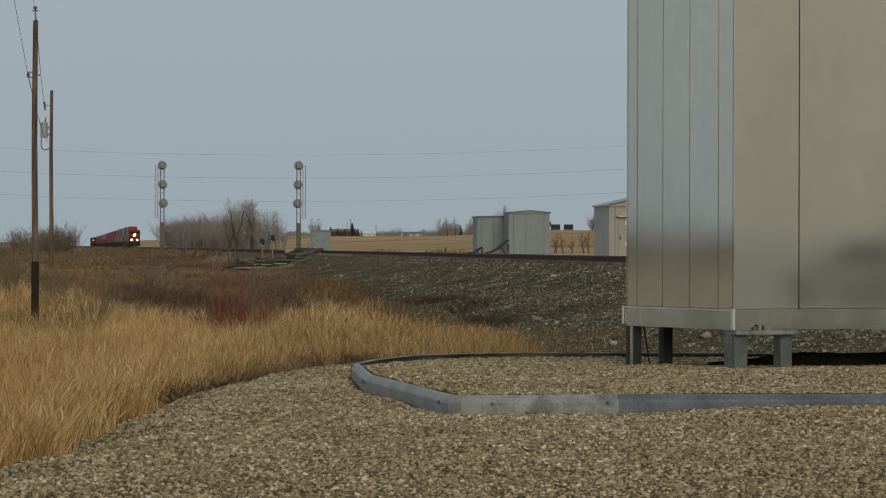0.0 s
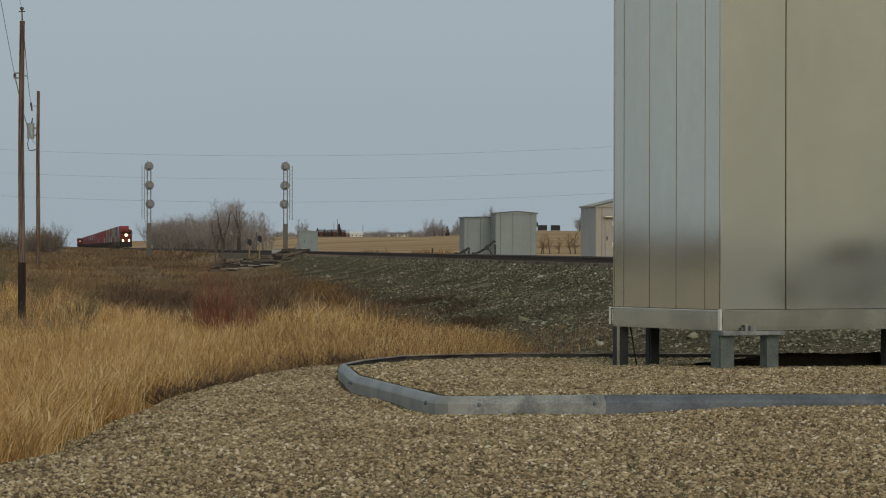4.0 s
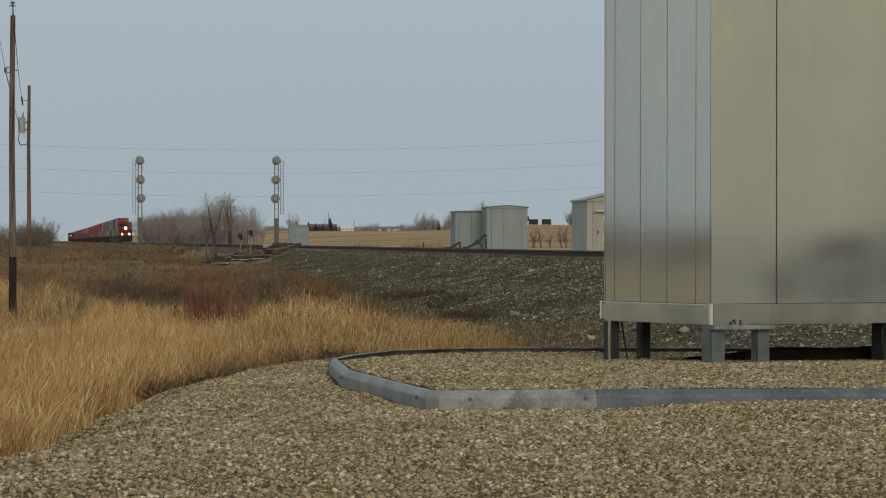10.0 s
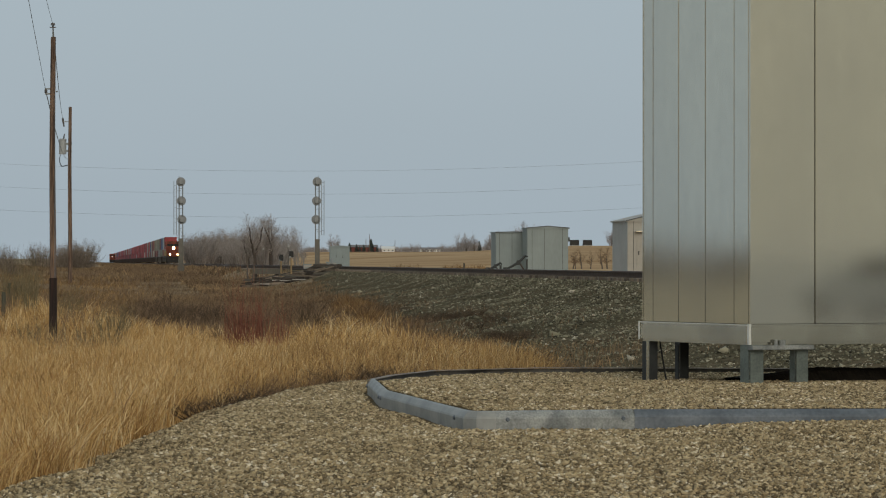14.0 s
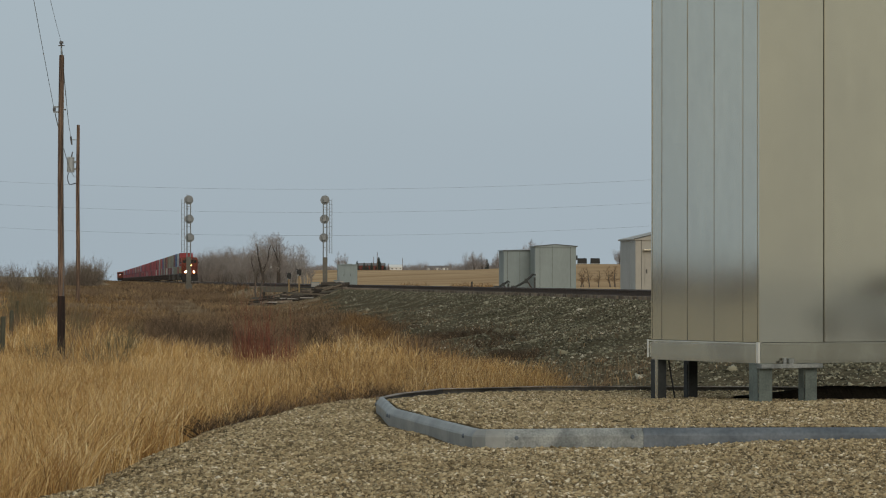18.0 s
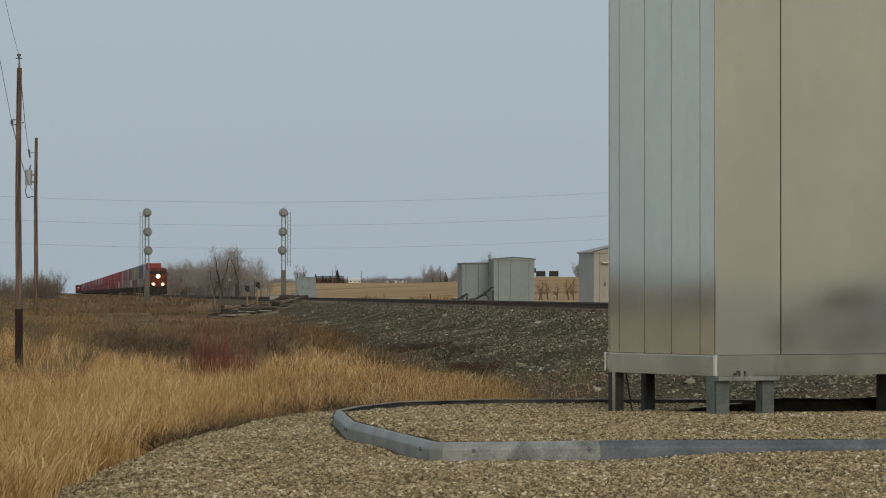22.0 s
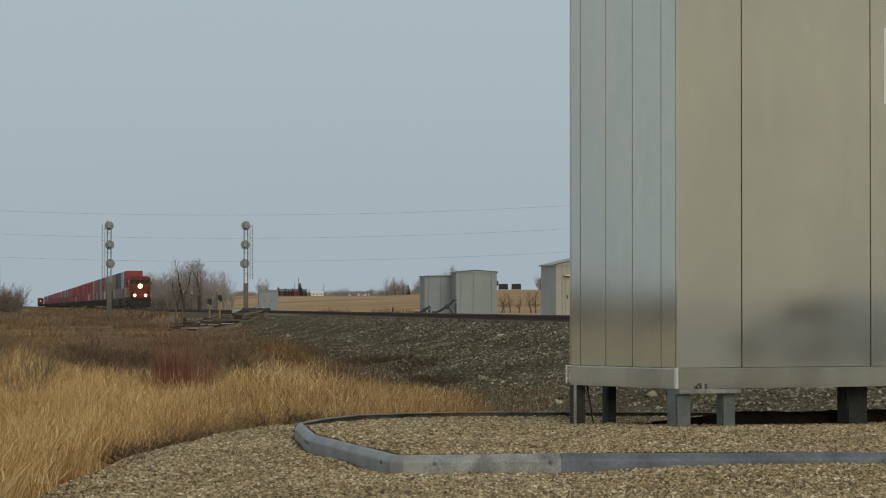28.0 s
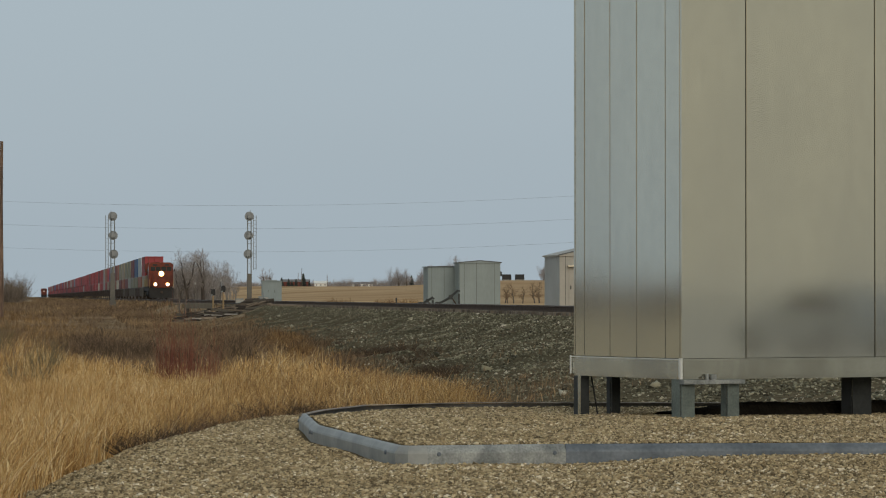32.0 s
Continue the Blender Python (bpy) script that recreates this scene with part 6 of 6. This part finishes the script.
def build_locomotive(loco, lights):
    part("underframe", Geo().box(-1.5, 0.5, 1.05, 1.5, 21.8, 1.45), LOCO_BLACK, loco)
    part("snow_plough", Geo().prism([(-1.5, 0.15), (1.5, 0.15), (1.5, 0.85), (0.4, 1.0), (-0.4, 1.0), (-1.5, 0.85)], 0.05, 0.45), LOCO_BLACK, loco, "black snow plough")
    part("pilot", Geo().box(-1.55, 0.3, 0.85, 1.55, 0.9, 1.45), LOCO_BLACK, loco)
    part("coupler", Geo().box(-0.16, -0.45, 0.72, 0.16, 0.3, 1.0), RAIL_STEEL, loco, soft=0.05)
    part("anticlimber", Geo().box(-1.0, 0.02, 1.42, 1.0, 0.5, 1.62), LOCO_RED, loco, soft=0.04)
    part("nose", Geo().prism(rounded(2.1, 1.95, 0.25, 1.45), 0.75, 2.1), LOCO_RED, loco, "sloping red nose")
    part("nose_door", Geo().box(-0.95, 0.72, 1.6, -0.35, 0.748, 3.0), LOCO_RED, loco, soft=0.02)
    cab = part("cab", Geo().prism(rounded(3.1, 3.05, 0.45, 1.60), 2.1, 4.7), LOCO_RED, loco, "wide red cab")
    for x0, x1 in ((-1.32, -0.72), (-0.66, -0.05), (0.05, 0.66), (0.72, 1.32)):
        pane = part("windscreen", Geo().box(x0, 2.06, 3.58, x1, 2.098, 4.12), GLASS_DARK, cab, "dark windscreen pane", soft=0.02)
    for s in (-1, 1):
        part("side_window", Geo().box(min(s * 1.552, s * 1.575), 2.7, 3.35, max(s * 1.552, s * 1.575), 4.3, 4.05), GLASS_DARK, cab)
        part("number_board", Geo().box(s * 0.75 - 0.3, 2.05, 4.22, s * 0.75 + 0.3, 2.098, 4.42), BLACK_PAINT, cab, "black number board")
        part("front_step", Geo().box(s * 1.28 - 0.25, 0.1, 0.35, s * 1.28 + 0.25, 0.65, 1.4), LOCO_BLACK, loco)
        part("mirror", Geo().box(s * 1.7 - 0.08, 2.2, 3.5, s * 1.7 + 0.08, 2.24, 3.8), BLACK_PAINT, cab)
        part("handrail", Geo().tube((s * 1.5, 0.25, 1.45), (s * 1.5, 0.25, 2.5), 0.02, 0.02, 6), YELLOW, loco, "thin upright grab rail")
        part("nose_handrail", Geo().tube((s * 0.98, 0.7, 1.7), (s * 0.98, 0.7, 3.1), 0.014, 0.014, 6), RAIL_STEEL, loco)
        ditch = part("ditch_light_case", Geo().tube((s * 0.78, 0.22, 1.86), (s * 0.78, 0.45, 1.86), 0.17, 0.17, 14), LOCO_BLACK, loco)
        if lights:
            part("ditch_light", Geo().tube((s * 0.78, 0.185, 1.86), (s * 0.78, 0.205, 1.86), 0.15, 0.15, 18), DITCH_LIGHT, ditch, "lit ditch light")
            part("reflector", Geo().tube((s * 0.78, 0.207, 1.86), (s * 0.78, 0.218, 1.86), 0.22, 0.22, 18), HALO_GLOW, ditch, "warm glowing ring standing in for the halo round the lamp")
        part("walkway", Geo().box(min(s * 0.95, s * 1.55), 4.7, 1.46, max(s * 0.95, s * 1.55), 21.5, 1.6), LOCO_BLACK, loco)
        hr = part("side_handrail", Geo().tube((s * 1.5, 4.8, 2.55), (s * 1.5, 21.3, 2.55), 0.02, 0.02, 5), YELLOW, loco)
        for k in range(9):
            part("stanchion", Geo().tube((s * 1.5, 4.9 + k * 2, 1.6), (s * 1.5, 4.9 + k * 2, 2.55), 0.02, 0.02, 5), YELLOW, hr)
    lamp = part("headlight_case", Geo().box(-0.42, 0.62, 3.0, 0.42, 0.78, 3.4), LOCO_BLACK, loco, soft=0.04)
    if lights:
        part("headlight", Geo().tube((0.0, 0.58, 3.2), (0.0, 0.6, 3.2), 0.24, 0.24, 20), HEADLIGHT, lamp, "lit headlight")
        part("reflector", Geo().tube((0.0, 0.602, 3.2), (0.0, 0.617, 3.2), 0.36, 0.36, 20), HALO_GLOW, lamp, "warm glowing ring standing in for the halo round the lamp")
    part("long_hood", Geo().prism(rounded(1.9, 3.0, 0.25, 1.5), 4.72, 17.0), LOCO_RED, loco, "long red engine hood")
    part("radiator", Geo().prism([(-1.05, 1.5), (1.05, 1.5), (1.05, 3.3), (1.5, 3.7), (1.5, 4.5), (1.2, 4.7), (-1.2, 4.7), (-1.5, 4.5), (-1.5, 3.7), (-1.05, 3.3)], 17.0, 21.2), LOCO_RED, loco, "flared radiator section")
    part("exhaust_stack", Geo().box(-0.3, 10.0, 4.5, 0.3, 11.2, 4.75), LOCO_BLACK, loco)
    part("horn", Geo().tube((0.15, 7.0, 4.62), (0.15, 6.3, 4.62), 0.05, 0.11, 8), YELLOW, loco)
    part("fuel_tank", Geo().prism([(-1.4, 0.5), (-1.1, 0.3), (1.1, 0.3), (1.4, 0.5), (1.4, 1.05), (-1.4, 1.05)], 8.0, 14.2), LOCO_BLACK, loco)
    truck(loco, 2.6, 3, 0.53)
    truck(loco, 16.2, 3, 0.53)


def build_train():
    lead = rolling("locomotive", 0.0, "red freight locomotive with lit headlights leading a train", "locomotive")
    build_locomotive(lead, True)
    # one well car, shared by all
    def well(behind):
        car = rolling("well_car", behind, "dark low well car carrying stacked containers", "rail car", "well cars of the train")
        return car
    def fit_out(car, steel):
        for sx in (-1, 1):
            rim = part("well_side", Geo().box(min(sx * 1.36, sx * 1.5), 1.8, 0.35, max(sx * 1.36, sx * 1.5), 14.4, 1.42), steel, car)
            part("top_chord", Geo().box(min(sx * 1.32, sx * 1.54), 1.7, 1.425, max(sx * 1.32, sx * 1.54), 14.5, 1.55), steel, rim)
            for y in (2.2, 5.1, 8.0, 10.9, 13.8):
                part("side_post", Geo().box(min(sx * 1.505, sx * 1.56), y, 0.4, max(sx * 1.505, sx * 1.56), y + 0.16, 1.42), steel, rim)
        part("well_floor", Geo().box(-1.355, 1.8, 0.35, 1.355, 14.4, 0.44), LOCO_BLACK, car)
        for y in (0.1, 14.52):
            part("end_platform", Geo().box(-1.4, y, 0.9, 1.4, y + 1.5, 1.15), LOCO_BLACK, car)
        truck(car, 0.0, 1, 0.42)
        truck(car, 14.7, 1, 0.42)
    first = well(23.0)
    fit_out(first, WELL_GREY)
    second = well(23.0 + 16.2)
    fit_out(second, WELL_BROWN)
    paints = {}
    def paint(c):
        if c not in paints:
            col = {"red": (0.30, 0.025, 0.03), "dark_red": (0.15, 0.025, 0.027), "blue": (0.035, 0.10, 0.23), "navy": (0.025, 0.05, 0.12), "grey": (0.30, 0.31, 0.30), "tan": (0.30, 0.26, 0.195), "olive": (0.215, 0.215, 0.155), "cream": (0.52, 0.49, 0.41), "silver": (0.40, 0.45, 0.48), "maroon": (0.14, 0.028, 0.035), "teal": (0.06, 0.19, 0.19), "white": (0.66, 0.66, 0.64), "rust": (0.28, 0.10, 0.06), "bright_red": (0.42, 0.045, 0.05)}[c]
            mt = material(c + "_container_paint", col, 0.55, 0, 0.22, 0.7, stretch=(1, 1, 0.3))
            body = Geo()
            zig = [(1.2 - 0.03 * (k % 4 in (1, 2)), 0.13 + 11.93 * k / 79) for k in range(80)]
            plan = [(x, y) for x, y in zig] + [(-x, y) for x, y in reversed(zig)]
            n = len(plan)
            body.v = [(x, y, 0.15) for x, y in plan] + [(x, y, 2.54) for x, y in plan]
            body.f = [tuple(reversed(range(n))), tuple(range(n, 2 * n))] + [(k, (k + 1) % n, n + (k + 1) % n, n + k) for k in range(n)]
            meshes = [body.mesh("corrugated_box", mt)]
            post = Geo().box(-1.22, 0, 0, -1.09, 0.13, 2.6).mesh("corner_post", mt)
            railm = Geo().box(-1.22, 0.13, 2.49, -1.13, 12.06, 2.6).mesh("top_rail", mt)
            sill = Geo().box(-1.22, 0.13, 0, -1.13, 12.06, 0.15).mesh("bottom_rail", mt)
            header = Geo().box(-1.09, 0.0, 2.48, 1.09, 0.1, 2.6).mesh("end_header", mt)
            doorm = Geo().box(-1.08, -0.02, 0.18, -0.02, 0.018, 2.46).soft("door", mt, 0.02, 1)
            rod = Geo().tube((-0.75, -0.05, 0.15), (-0.75, -0.05, 2.5), 0.025, 0.025, 5).mesh("lock_rod", RAIL_STEEL)
            paints[c] = (meshes, post, railm, sill, header, doorm, rod, mt)
        return paints[c]
    names = {"red": "red", "dark_red": "dark red", "blue": "blue", "navy": "dark blue", "grey": "grey", "tan": "tan", "olive": "olive-grey", "cream": "cream", "silver": "pale grey-blue", "maroon": "maroon", "teal": "teal", "white": "white", "rust": "rust-brown", "bright_red": "bright red"}
    def container(c, behind, lift, detail):
        meshes, post, railm, sill, header, doorm, rod, mt = paint(c)
        ob = rolling("shipping_container", behind, names[c] + " steel shipping container riding on the train", "container", "containers of the train", lift)
        for me in meshes:
            part(me.name.split(".")[0], me, mt, ob)
        if detail:
            for sx, y in ((1, 0), (-1, 0), (1, 12.06), (-1, 12.06)):
                o = part("corner_post", post, mt, ob)
                o.matrix_basis = pose(0, y, 0) @ Matrix.Diagonal((sx, 1, 1, 1))
            for sx in (1, -1):
                for nm, me in (("top_rail", railm), ("bottom_rail", sill)):
                    part(nm, me, mt, ob).matrix_basis = Matrix.Diagonal((sx, 1, 1, 1))
                d = part("door", doorm, mt, ob)
                d.matrix_basis = Matrix.Diagonal((sx, 1, 1, 1))
                part("lock_rod", rod, mt, d)
            part("end_header", header, mt, ob)
        return ob
    upper = "red silver blue maroon olive olive tan olive rust maroon tan blue bright_red rust grey red red dark_red bright_red red red bright_red red dark_red red red bright_red red red red maroon red red bright_red".split()
    lower = "tan rust olive olive grey dark_red rust maroon cream rust grey maroon tan red grey red bright_red cream red bright_red red red dark_red red red bright_red red red grey red red".split()
    rng = random.Random(8)
    cars = 98
    for k in range(cars):
        behind = 23.0 + 16.2 * k
        if k > 1:
            car = copy_thing(first if k in (2, 3, 5) else second, pose(0, 0, 0))
            TRAIN.append((car, behind, 0.0))
        u = upper[k] if k < len(upper) else rng.choice(["red", "red", "bright_red", "red", "dark_red", "red", "grey", "red", "blue"])
        w = lower[k] if k < len(lower) else rng.choice(["red", "red", "bright_red", "dark_red", "red", "maroon", "red"])
        container(w, behind + 2.0, 0.45, k < 26)
        container(u, behind + 2.0, 3.06, k < 26)


build_train()

waiting = thing("locomotive", pose(track_x(1950) - 4.3, 1950, rail_z(1950), 0, 0, TRACK_TURN), "red freight locomotive standing far off on the siding", "locomotive")
build_locomotive(waiting, False)
part("marker_light", Geo().tube((0.0, 0.58, 3.2), (0.0, 0.615, 3.2), 0.3, 0.3, 16), glow("dim_headlight", (1.0, 0.78, 0.72), 0.45), waiting, "dim headlight")


def motions():
    """The train rolls towards the camera at an even speed."""
    c = math.cos(radians(TRACK_TURN))
    for ob, behind, lift in TRAIN:
        rows = []
        for t in (0.0, 16.0, 32.0):
            y = SPEED * (MEETS - t) + behind * c
            rows.append((t, pose(track_x(y), y, rail_z(y) + lift, 0, 0, TRACK_TURN)))
        walk(ob, rows)


motions()
